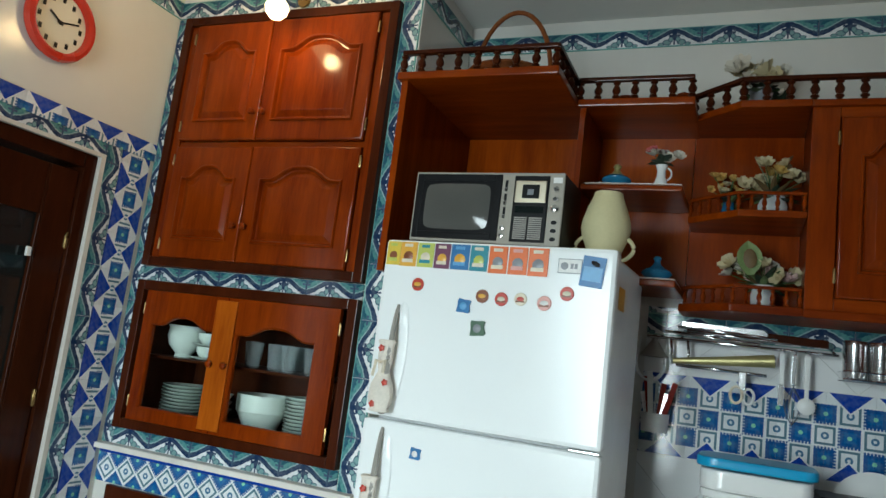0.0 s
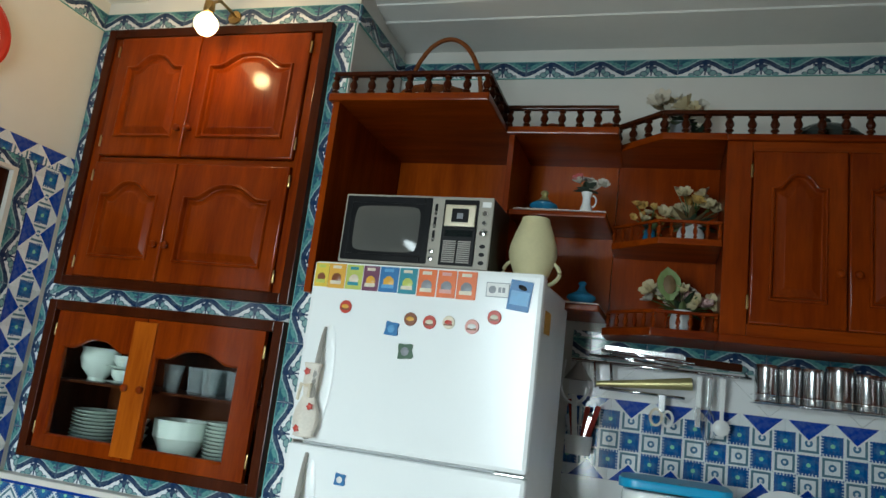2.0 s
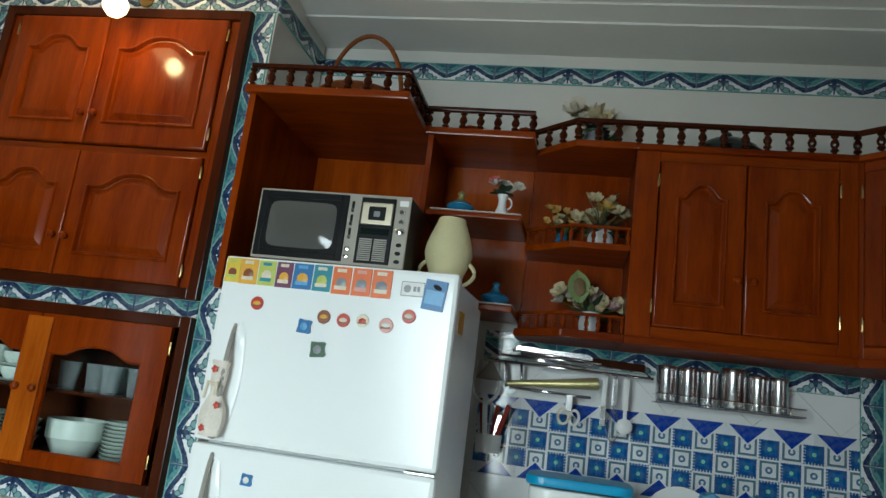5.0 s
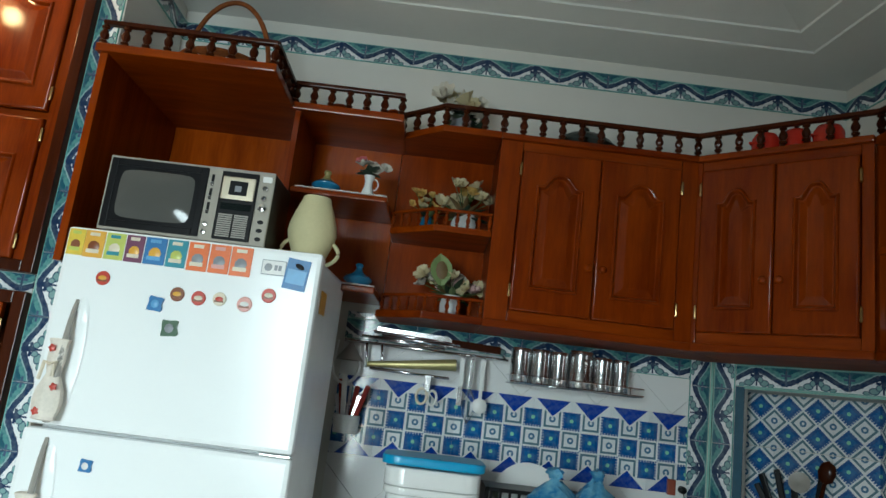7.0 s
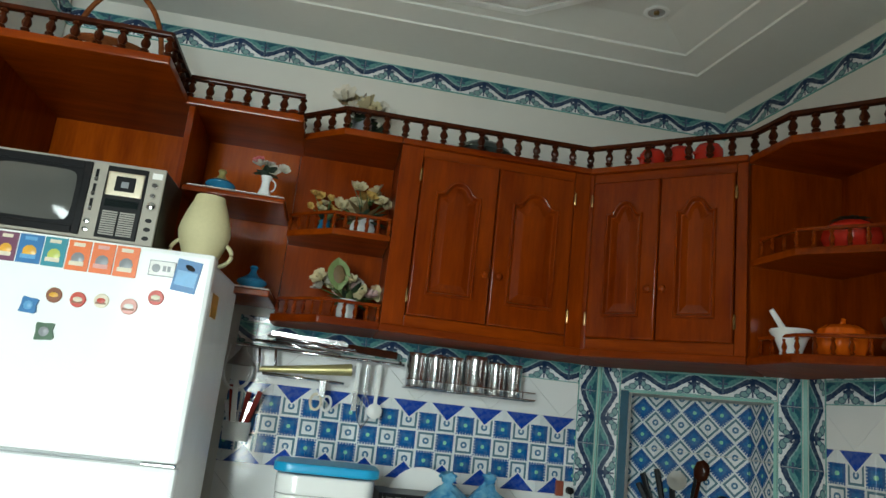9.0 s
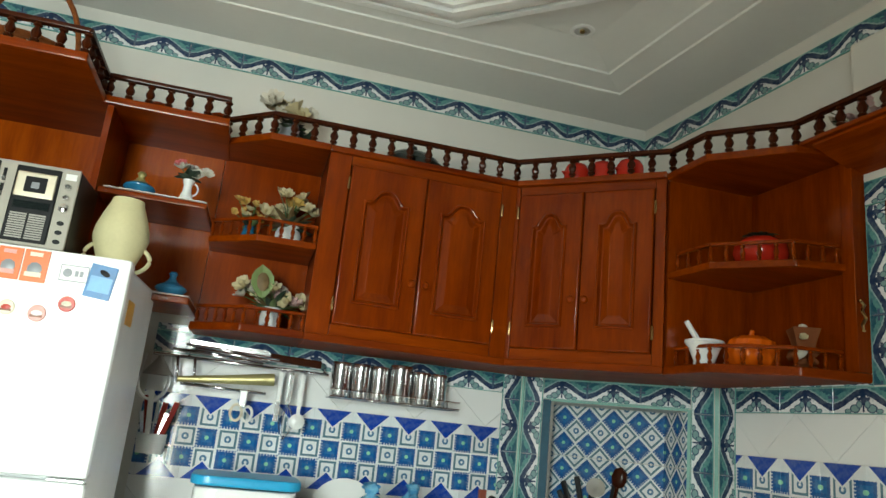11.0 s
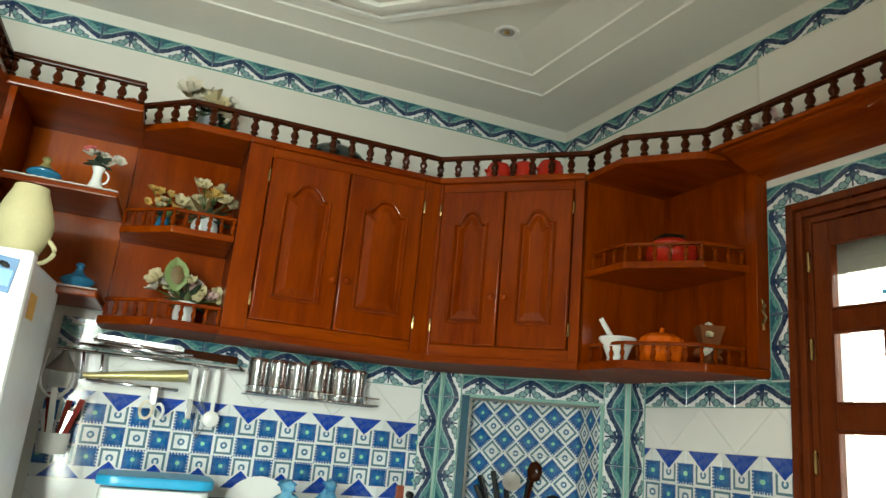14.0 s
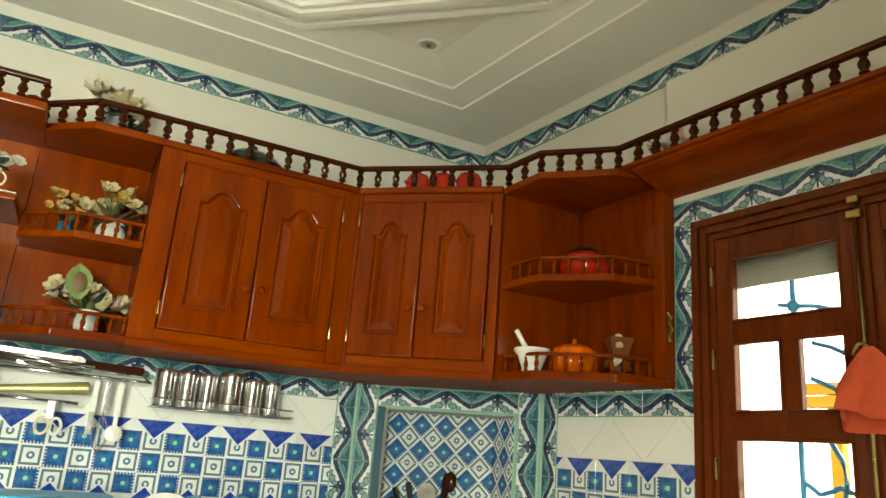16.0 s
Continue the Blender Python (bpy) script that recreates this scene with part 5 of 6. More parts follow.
def bloom(rng, r):
    """A flower of curled petals in two rings."""
    bm = bmesh.new()
    for ring, n, tilt, s in ((0, 6, 0.35, 1.0), (1, 5, 0.95, 0.75), (2, 3, 1.3, 0.5)):
        for k in range(n):
            a = 2 * math.pi * (k + rng.random() * 0.5) / n + ring
            q = Matrix.Rotation(a, 3, "Z") @ Matrix.Rotation(-tilt, 3, "Y")
            w, rows = 0.42 * r * s, []
            for i in range(4):
                t = i / 3
                half = w * math.sin(math.pi * (0.12 + 0.72 * t))
                rows.append([bm.verts.new(q @ Vector((r * s * t, y, 0.25 * r * t * t + abs(y) * 0.5))) for y in (-half, 0, half)])
            for p, o in zip(rows, rows[1:]):
                for j in range(2):
                    f = bm.faces.new((p[j], p[j + 1], o[j + 1], o[j]))
                    f.smooth = True
    return bm


def leaf_blade(length, width, curl=0.25):
    bm = bmesh.new()
    rows = []
    for i in range(6):
        t = i / 5
        h = width * math.sin(math.pi * min(1, 0.06 + 0.94 * t)) ** 0.8 * 0.5 + 0.0004
        rows.append([bm.verts.new((y, length * t, -curl * length * t * t + abs(y) * 0.35)) for y in (-h, 0, h)])
    for p, o in zip(rows, rows[1:]):
        for j in range(2):
            f = bm.faces.new((p[j], p[j + 1], o[j + 1], o[j]))
            f.smooth = True
    return bm


def bouquet(owner, seed, top, blooms, leaves, spread, rise, mats, leafmats, r=0.026, flat=0.6):
    """Flowers and leaves on stems out of the point `top`."""
    rng = random.Random(seed)
    for k in range(blooms):
        a, d = 2 * math.pi * (k + rng.random()) / blooms * 1.618, spread * math.sqrt((k + 0.6) / blooms)
        p = (top[0] + d * math.cos(a), top[1] + flat * d * math.sin(a), top[2] + rise * (0.35 + 0.65 * rng.random()))
        part("stem", tube([top, ((top[0] + p[0]) / 2, (top[1] + p[1]) / 2, top[2] + (p[2] - top[2]) * 0.65), p], 0.0016, 5), LEAF, owner)
        part("flower", bloom(rng, r * (0.8 + 0.5 * rng.random())), rng.choice(mats), owner, m=pose(*p, rng.uniform(20, 80), rng.uniform(-35, 35), rng.uniform(-40, 40)))
    for k in range(leaves):
        a = 2 * math.pi * (k + rng.random() * 0.7) / leaves
        part("leaf", leaf_blade(spread * (0.6 + 0.6 * rng.random()), 0.020 + 0.014 * rng.random()), rng.choice(leafmats), owner,
             m=pose(*top, rng.uniform(5, 60), 0, math.degrees(a)))


# flower pots of the open end shelf
pot = thing("flower_vase", pose(0.048, 2.462, 1.5705), "white vase of cream artificial flowers with a broad green leaf", "vase of flowers", "artificial flowers")
part("vase", lathe([(0, 0.001), (0.028, 0), (0.034, 0.02), (0.036, 0.045), (0.030, 0.070), (0.033, 0.078), (0.029, 0.078), (0.0, 0.06)], 20), CERAMIC, pot)
bouquet(pot, 3, (0, 0, 0.062), 22, 30, 0.105, 0.075, [PETAL["cream"], PETAL["white"], PETAL["rose"]], [LEAF, LEAF_PALE, LEAF_DARK, BROWN_LEAF], 0.031)
part("broad_leaf", leaf_blade(0.115, 0.075, 0.05), LEAF_PALE, pot, "broad pale green leaf", pose(-0.038, -0.062, 0.100, 82, -6, 4))
part("leaf_spot", lathe([(0.020, 0), (0.016, 0.002), (0, 0.003)], 10, sy=1.6), BROWN_LEAF, pot, "brown heart of the broad leaf", pose(-0.042, -0.072, 0.150, 86, -6, 4))
pot = thing("flower_vase", pose(0.062, 2.470, 1.8605), "white ceramic pot of yellow and cream dried flowers", "vase of flowers", "artificial flowers")
part("vase", lathe([(0, 0.001), (0.034, 0), (0.044, 0.02), (0.046, 0.045), (0.036, 0.068), (0.040, 0.076), (0.035, 0.076), (0.0, 0.06)], 20, lobes=8, depth=0.08), CERAMIC, pot)
bouquet(pot, 8, (0, 0, 0.060), 20, 26, 0.092, 0.115, [PETAL["cream"], PETAL["gold"], PETAL["cream"]], [LEAF_DARK, BROWN_LEAF, LEAF_PALE], 0.027)
pot = thing("flower_vase", pose(-0.070, 2.50, 1.8605), "small vase of golden dried flowers", "vase of flowers", "artificial flowers")
part("vase", lathe([(0, 0.001), (0.02, 0), (0.026, 0.02), (0.018, 0.05), (0.020, 0.06), (0.0, 0.055)], 16), BLUE_GLAZE, pot)
bouquet(pot, 12, (0, 0, 0.050), 14, 9, 0.060, 0.110, [PETAL["gold"], PETAL["gold"], PETAL["cream"]], [LEAF_DARK, LEAF_PALE], 0.018)
pot = thing("flower_vase", pose(0.008, 2.425, Z1 + 0.0005), "bunch of cream and pink artificial roses on the cabinet top", "vase of flowers", "artificial flowers")
part("vase", lathe([(0, 0.001), (0.035, 0), (0.042, 0.03), (0.030, 0.06), (0.036, 0.075), (0.0, 0.07)], 18), PAPER["grey"], pot)
bouquet(pot, 21, (0, 0, 0.060), 13, 22, 0.075, 0.080, [PETAL["cream"], PETAL["white"]], [LEAF, LEAF_DARK, LEAF_DARK], 0.040)
bouquet(pot, 22, (0.06, -0.01, 0.02), 3, 12, 0.06, 0.060, [PETAL["rose"], PETAL["white"]], [LEAF_DARK], 0.022)
# pitcher with two flowers on the small shelf
pit = thing("flower_pitcher", pose(-0.272, 2.335, 1.9245), "small white pitcher holding pink and white flowers", "vase of flowers", "artificial flowers")
part("pitcher", lathe([(0, 0.001), (0.018, 0), (0.022, 0.012), (0.014, 0.035), (0.013, 0.055), (0.019, 0.074), (0.016, 0.075), (0, 0.06)], 18), CERAMIC, pit)
part("handle", tube(arc(0.016, 0.045, 0.016, 0.020, -80, 80, 8), 0.003, 6), CERAMIC, pit)
bouquet(pit, 31, (0, 0, 0.07), 3, 9, 0.055, 0.05, [PETAL["white"]], [LEAF_DARK], 0.026)
part("flower", bloom(random.Random(5), 0.024), PETAL["pink"], pit, m=pose(-0.030, -0.01, 0.115, 40, -20, 0))
part("flower", bloom(random.Random(6), 0.026), PETAL["white"], pit, m=pose(0.050, -0.01, 0.095, 50, 30, 0))
pot = thing("flower_vase", pose(*right_pt(1.10, 0.085), 2.2058), "low bunch of pink and grey artificial flowers on the window shelf", "vase of flowers", "artificial flowers")
part("vase", lathe([(0, 0.001), (0.026, 0), (0.030, 0.02), (0.022, 0.03), (0, 0.028)], 16), PAPER["grey"], pot)
bouquet(pot, 41, (0, 0, 0.028), 9, 6, 0.075, 0.055, [PETAL["rose"], PETAL["white"]], [LEAF_DARK], 0.022, 1.0)

# ---- on the cabinet tops ----
DARKPOT = plain("dark_enamel", (0.035, 0.045, 0.040), 0.2, vary=0.2)
dish = thing("lidded_dish", pose(0.462, 2.46, Z1 + 0.0005), "dark oval lidded dish lying on the cabinet top", "dish")
part("dish", lathe([(0, 0.001), (0.07, 0), (0.108, 0.030), (0.116, 0.042), (0.110, 0.043), (0, 0.04)], 32, sy=0.75), DARKPOT, dish)
part("lid", lathe([(0.108, 0.0435), (0.095, 0.062), (0.060, 0.082), (0.015, 0.092), (0, 0.093)], 32, sy=0.75), DARKPOT, dish)
part("knob", lathe([(0.006, 0.092), (0.014, 0.102), (0.010, 0.110), (0, 0.111)], 12), DARKPOT, dish)
RED_ENAMEL = plain("red_enamel", (0.50, 0.022, 0.010), 0.12, vary=0.1)
for s, r in ((0.240, 0.043), (0.335, 0.041), (0.430, 0.045)):
    x, y = diag_pt(s, 0.262)
    c = thing("red_pot", pose(x, y, Z1 + 0.0005) @ Matrix.Diagonal((1, 1, 1.22, 1)), "glossy red enamel pot with a lid on the angled cabinet", "pot", "red pots")
    part("pot", lathe([(0, 0.001), (r * 0.8, 0), (r, 0.012), (r * 1.04, 0.040), (r, 0.052), (0, 0.05)], 24), RED_ENAMEL, c)
    part("lid", lathe([(r * 0.98, 0.0525), (r * 0.8, 0.064), (r * 0.3, 0.072), (0, 0.073)], 24), RED_ENAMEL, c)
    part("knob", lathe([(0.005, 0.0725), (0.009, 0.080), (0, 0.084)], 10), BLACK, c)
    for sg in (-1, 1):
        part("handle", tube([(sg * r * 0.98, -0.012, 0.036), (sg * (r + 0.012), 0, 0.038), (sg * r * 0.98, 0.012, 0.036)], 0.003, 6), RED_ENAMEL, c)
WICKER = wood("wicker", (0.10, 0.03, 0.010), (0.24, 0.08, 0.025), rough=0.6, stretch=(40, 40, 40), coat=0.0)
bsk = thing("wicker_basket", pose(-0.805, 2.30, ZS + 0.0265), "round brown wicker basket with a tall hoop handle", "basket")
bm = bmesh.new()
for k in range(7):
    r = 0.105 + 0.042 * math.sin(math.pi * 0.5 * k / 6)
    tube([(r * math.cos(2 * math.pi * i / 36), r * math.sin(2 * math.pi * i / 36), 0.007 + 0.013 * k + 0.003 * math.sin(9 * math.pi * i / 18 + math.pi * k)) for i in range(36)], 0.0075, 6, bm, closed=True)
part("weave", bm, WICKER, bsk)
part("base", lathe([(0, 0.001), (0.10, 0), (0.106, 0.008), (0, 0.01)], 28), WICKER, bsk)
part("hoop_handle", tube(arc(0, 0.075, 0.143, 0.272, -2, 182, 26), 0.0085, 8), WICKER, bsk, "orange-brown hoop handle")
part("rim", tube([(0.150 * math.cos(2 * math.pi * i / 36), 0.150 * math.sin(2 * math.pi * i / 36), 0.094) for i in range(36)], 0.010, 6, closed=True), WICKER, bsk)
for x, r, h in ((-0.415, 0.034, 0.060), (-0.225, 0.028, 0.066)):
    c = thing("wooden_pot", pose(x, 2.40, ZS + 0.0265), "small brown wooden pot with a lid behind the gallery", "pot", "small wooden pots")
    part("pot", lathe([(0, 0.001), (r * 0.85, 0), (r, h * 0.3), (r * 0.9, h * 0.75), (0, h * 0.75)], 20), WOOD, c)
    part("lid", lathe([(r * 1.02, h * 0.755), (r * 0.9, h * 0.9), (r * 0.3, h), (0, h * 1.1)], 20), WOOD, c)

# ---- on the corner shelf ----
mort = thing("mortar", pose(1.290, 1.872, 1.5705), "white porcelain mortar with its pestle leaning inside", "mortar")
part("bowl", lathe([(0, 0.001), (0.030, 0), (0.032, 0.008), (0.030, 0.014), (0.044, 0.050), (0.052, 0.062), (0.058, 0.070), (0.056, 0.076), (0.046, 0.074), (0.030, 0.03), (0, 0.022)], 28), CERAMIC, mort)
part("pestle", tube([(0.012, 0, 0.034), (-0.030, 0, 0.085), (-0.062, 0, 0.128)], 0.010, 10, taper=0.0075), CERAMIC, mort, "white pestle")
PUMPKIN = plain("pumpkin_glaze", (0.74, 0.125, 0.006), 0.16, vary=0.15, grain=20)
pk = thing("pumpkin_tureen", pose(1.424, 1.835, 1.5705), "orange pumpkin-shaped ceramic tureen with a stalk lid", "tureen")
part("bowl", lathe([(0, 0.001), (0.040, 0), (0.068, 0.018), (0.078, 0.042), (0.076, 0.062), (0.070, 0.072), (0, 0.07)], 60, lobes=12, depth=0.07), PUMPKIN, pk)
part("lid", lathe([(0.071, 0.0725), (0.066, 0.088), (0.046, 0.101), (0.016, 0.105), (0, 0.104)], 60, lobes=12, depth=0.07), PUMPKIN, pk)
part("stalk", tube([(0, 0, 0.103), (0.001, 0, 0.113), (0.004, 0, 0.122)], 0.008, 8, taper=0.006), PUMPKIN, pk)
BROWN_CLAY = plain("brown_clay", (0.20, 0.065, 0.024), 0.7, vary=0.25, Specular_IOR_Level=0.1)
orn = thing("brown_ornament", pose(1.500, 1.712, 1.5705), "brown clay cup with pale shells and a cream rosette", "ornament")
part("stand", lathe([(0, 0.001), (0.042, 0), (0.044, 0.010), (0.020, 0.022), (0.018, 0.036), (0, 0.036)], 20), BROWN_CLAY, orn)
part("cup", lathe([(0.018, 0.0365), (0.030, 0.050), (0.038, 0.085), (0.052, 0.122), (0.048, 0.123), (0.034, 0.09), (0, 0.06)], 4), BROWN_CLAY, orn, m=pose(0, 0, 0, 0, 0, 20))
part("rosette", bloom(random.Random(9), 0.015), PETAL["cream"], orn, m=pose(-0.026, -0.030, 0.090, 60, 0, -35))
for k in range(5):
    a = k * 1.3
    part("shell", lathe([(0, -0.010), (0.012, -0.004), (0.013, 0.004), (0, 0.010)], 8, sx=1.6), PETAL["white"] if k % 2 else BROWN_CLAY, orn, m=pose(-0.02 + 0.030 * math.cos(a), -0.020 + 0.026 * math.sin(a), 0.034 + 0.004 * k, 20 * k, 30, 40 * k))
part("shell", lathe([(0, -0.010), (0.012, -0.004), (0.013, 0.004), (0, 0.010)], 8, sx=1.6), PETAL["white"], orn, m=pose(0, 0, 0.124, 0, 20, 40))
rp = thing("casserole", pose(1.430, 1.800, 1.8708), "round red ceramic pot with a green leafy lid", "casserole")
part("pot", lathe([(0, 0.001), (0.045, 0), (0.066, 0.016), (0.080, 0.045), (0.078, 0.060), (0, 0.058)], 32), RED_ENAMEL, rp)
part("lid", lathe([(0.078, 0.0605), (0.074, 0.078), (0.056, 0.094), (0.022, 0.102), (0, 0.103)], 32), RED_ENAMEL, rp)
for k in range(7):
    part("calyx_leaf", leaf_blade(0.058, 0.026, 0.10), LEAF_DARK, rp, "dark green leaf of the lid", pose(0, 0, 0.105, 4, 0, 51.4 * k))
part("stalk", tube([(0, 0, 0.103), (0.002, 0, 0.113), (0.006, 0, 0.120)], 0.006, 8), LEAF_DARK, rp, "green stalk")

# ---- rails, knives and canisters on the splashback ----
rack = thing("utensil_rail", AT_BACK @ pose(0, 0, 0), "chrome utensil rail with wall brackets under the cabinets", "utensil rail")
for z, a, b, d in ((1.462, -0.300, 0.275, 0.070), (1.482, -0.240, 0.060, 0.100), (1.376, -0.200, 0.075, 0.080)):
    part("rail", tube([(a, -d, z), (b, -d, z - 0.004)], 0.005, 8), CHROME, rack)
for x in (-0.255, -0.19, 0.262):
    part("bracket", tube([(x, -0.008, 1.474), (x, -0.07, 1.462)], 0.005, 8), CHROME, rack)
for x in (-0.222, -0.168):
    part("strut", tube([(x, -0.07, 1.462), (x + 0.01, -0.078, 1.376)], 0.005, 8), CHROME, rack)
knife = thing("carving_knife", AT_BACK @ pose(0.06, -0.088, 1.4905, 0, 2, 0), "long steel knife with a brown wooden handle on the rail", "knife")
part("blade", prism([(-0.25, -0.004), (-0.25, 0.020), (0.0, 0.022), (0.02, 0.002)], 0, 0.003), STEEL, knife, m=pose(0, 0, 0, 90, 0, 0))
part("handle", box(0.010, 0.185, -0.010, 0.008, -0.010, 0.016, 0.005), WOOD_DARK_SHADED, knife)
FOIL = plain("gold_foil", (0.50, 0.44, 0.20), 0.35, 0.6, vary=0.2)
roll = thing("paper_roll", AT_BACK @ pose(0, -0.096, 0), "tapered roll of pale gold paper held by the rail", "paper roll")
part("roll", tube([(-0.21, 0, 1.388), (-0.05, 0, 1.404), (0.095, 0, 1.420)], 0.009, 14, taper=0.021), FOIL, roll)
part("core", tube([(0.090, 0, 1.4195), (0.098, 0, 1.4203)], 0.016, 12), PAPER["grey"], roll)
for x0, x1, z, d in ((-0.20, 0.10, 1.500, 0.112), (-0.17, 0.14, 1.489, 0.118), (-0.21, 0.05, 1.478, 0.120)):
    part("rod", tube([(x0, -d, z), (x1, -d + 0.006, z - 0.012)], 0.0045, 8), CHROME, rack)
for x, kind in ((0.118, "white"), (0.152, "steel"), (0.190, "spoon")):
    u = thing("kitchen_utensil", AT_BACK @ pose(x, -0.075, 0), {"white": "white-handled kitchen knife hanging from the rail", "steel": "steel whisk hanging from the rail", "spoon": "white plastic skimmer hanging from the rail"}[kind], "utensil", "hanging utensils")
    part("hook", tube(arc(0, 1.456, 0.006, 0.008, -60, 200, 8), 0.002, 6), CHROME, u)
    part("handle", box(-0.008, 0.008, -0.004, 0.004, 1.350, 1.448, 0.003), STEEL if kind == "steel" else WHITE_PLASTIC, u)
    if kind == "spoon":
        part("head", lathe([(0.026, 0), (0.026, 0.003), (0.018, 0.007), (0, 0.008)], 24), WHITE_PLASTIC, u, m=pose(0, 0.002, 1.292, 90, 0, 0))
        part("neck", box(-0.006, 0.006, -0.003, 0.003, 1.312, 1.352, 0.002), WHITE_PLASTIC, u)
    elif kind == "steel":
        for k in range(5):
            a = math.pi * k / 5
            part("wire", tube([(0, 0, 1.350)] + [(0.026 * math.sin(math.pi * i / 12) * math.cos(a), 0.026 * math.sin(math.pi * i / 12) * math.sin(a), 1.345 - 0.115 * (i / 12 if i <= 12 else 1)) for i in range(1, 12)] + [(0, 0, 1.23)], 0.0012, 5), CHROME, u)
    else:
        part("blade", box(-0.009, 0.009, -0.0015, 0.0015, 1.285, 1.350, 0.001), STEEL, u)
scis = thing("can_opener", AT_BACK @ pose(0.005, -0.085, 0), "pale plastic and steel opener hanging from the lower rail", "can opener")
part("ring", tube([(0.018 * math.cos(2 * math.pi * i / 20) - 0.016, 0, 1.302 + 0.026 * math.sin(2 * math.pi * i / 20)) for i in range(20)], 0.005, 6, closed=True), PAPER["cream"], scis)
part("ring", tube([(0.016 * math.cos(2 * math.pi * i / 20) + 0.020, 0.004, 1.300 + 0.024 * math.sin(2 * math.pi * i / 20)) for i in range(20)], 0.005, 6, closed=True), WHITE_PLASTIC, scis)
part("arm", box(-0.012, 0.012, -0.004, 0.004, 1.318, 1.376, 0.003), STEEL, scis)
RED_GRIP = plain("red_grip", (0.26, 0.022, 0.014), 0.6, vary=0.2, Specular_IOR_Level=0.15)
cup = thing("cutlery_holder", AT_BACK @ pose(-0.255, -0.075, 1.150), "white cutlery cup on a wire hanger with red and steel handles", "cutlery holder")
part("cup", lathe([(0, 0.001), (0.042, 0), (0.046, 0.060), (0.044, 0.061), (0.040, 0.006), (0, 0.005)], 28), WHITE_PLASTIC, cup)
part("hanger", tube(arc(-0.028, 0.22, 0.046, 0.055, 180, 360, 14), 0.006, 8), WHITE_PLASTIC, cup)
part("hanger", tube([(-0.074, 0, 0.22), (-0.066, 0.02, 0.31)], 0.004, 6), WHITE_PLASTIC, cup)
part("hanger", tube([(0.018, 0, 0.22), (0.012, 0.02, 0.31)], 0.004, 6), WHITE_PLASTIC, cup)
for x, y, h, ti, mat in ((-0.018, 0, 0.170, -9, RED_GRIP), (0.010, 0.012, 0.150, 6, RED_GRIP), (0.026, -0.014, 0.160, 16, RED_GRIP), (0.022, -0.010, 0.120, 10, STEEL), (-0.014, -0.018, 0.185, -5, WHITE_PLASTIC), (-0.028, 0.012, 0.120, -14, STEEL), (0.030, 0.010, 0.115, 16, BLACK)):
    part("cutlery_handle", box(-0.0085, 0.0085, -0.004, 0.004, 0, h, 0.002), mat, cup, m=pose(x * 0.6, y, 0.010, 0, ti, 0))
ff = thing("funnel", AT_BACK @ pose(-0.275, -0.06, 1.415), "grey plastic funnel hanging beside the fridge", "funnel")
part("cone", lathe([(0.050, 0.0), (0.048, 0.002), (0.010, 0.055), (0.007, 0.075), (0.004, 0.075)], 20, caps=False), GREY, ff, m=pose(0, 0, -0.02))
can_rack = thing("canister_rack", AT_BACK @ pose(0, 0, 0), "chrome wire shelf carrying steel canisters on the wall", "wire rack")
for z in (1.388, 1.412):
    part("wire", tube([(0.280, -0.008, z), (0.280, -0.135, z), (0.735, -0.135, z), (0.735, -0.008, z)], 0.0025, 6), CHROME, can_rack)
for k in range(5):
    part("wire", tube([(0.280, -0.02 - 0.026 * k, 1.386), (0.735, -0.02 - 0.026 * k, 1.386)], 0.0022, 6), CHROME, can_rack)
for x in (0.335, 0.445, 0.575, 0.690):
    part("wire", tube([(x, -0.135, 1.384), (x, -0.135, 1.416)], 0.002, 6), CHROME, can_rack)
for x, r, h in ((0.317, 0.034, 0.118), (0.386, 0.034, 0.118), (0.452, 0.031, 0.118), (0.527, 0.041, 0.130), (0.603, 0.034, 0.116), (0.668, 0.029, 0.116)):
    c = thing("steel_canister", AT_BACK @ pose(x, -0.078, 1.3885), "shiny stainless steel canister with a fitted lid", "canister", "steel canisters")
    part("can", lathe([(0, 0.0005), (r * 0.96, 0), (r, 0.003), (r, h * 0.18), (r * 1.02, h * 0.2), (r, h * 0.22), (r, h * 0.86), (0, h * 0.86)], 28), STEEL, c)
    part("lid", lathe([(r * 1.02, h * 0.862), (r * 1.02, h * 0.96), (r * 0.98, h), (r * 0.3, h * 1.01), (0, h * 1.01)], 28), STEEL, c)

# ---- on the counter ----
counter = structure("counter", box(-0.30, 0.935, -0.60, -0.010, 0.86, 0.90, 0.006), STONE, "pale marble kitchen counter along the wall", "counter", AT_BACK)
structure("counter_corner", prism([(0.936, 2.605), (0.936, 2.015), (1.04, 2.015), (1.24, 1.72), (1.52, 1.50), (1.58, 1.70), (1.56, 2.13), (1.33, 2.51), (1.03, 2.59)], 0.86, 0.899, 0.004), STONE, "pale marble counter in the corner and niche", "counter")
bc = thing("base_cabinet", AT_BACK @ pose(0, 0, 0), "wooden base cabinet under the marble counter", "base cabinet")
part("carcass", box(-0.29, 0.93, -0.57, -0.012, 0.02, 0.858), WOOD, bc)
LID_BLUE = plain("blue_plastic", (0.012, 0.31, 0.56), 0.3, vary=0.1)
tub = thing("food_container", pose(0.052, 2.27, 0.9005), "large cream plastic container with a bright blue lid", "container")


def rounded(w, d, r, n=6):
    return [(sx * (w / 2 - r) + r * math.cos(a), sy * (d / 2 - r) + r * math.sin(a)) for sx, sy, a0 in ((1, 1, 0), (-1, 1, 90), (-1, -1, 180), (1, -1, 270)) for a in [radians(a0 + 90 * i / n) for i in range(n + 1)]]


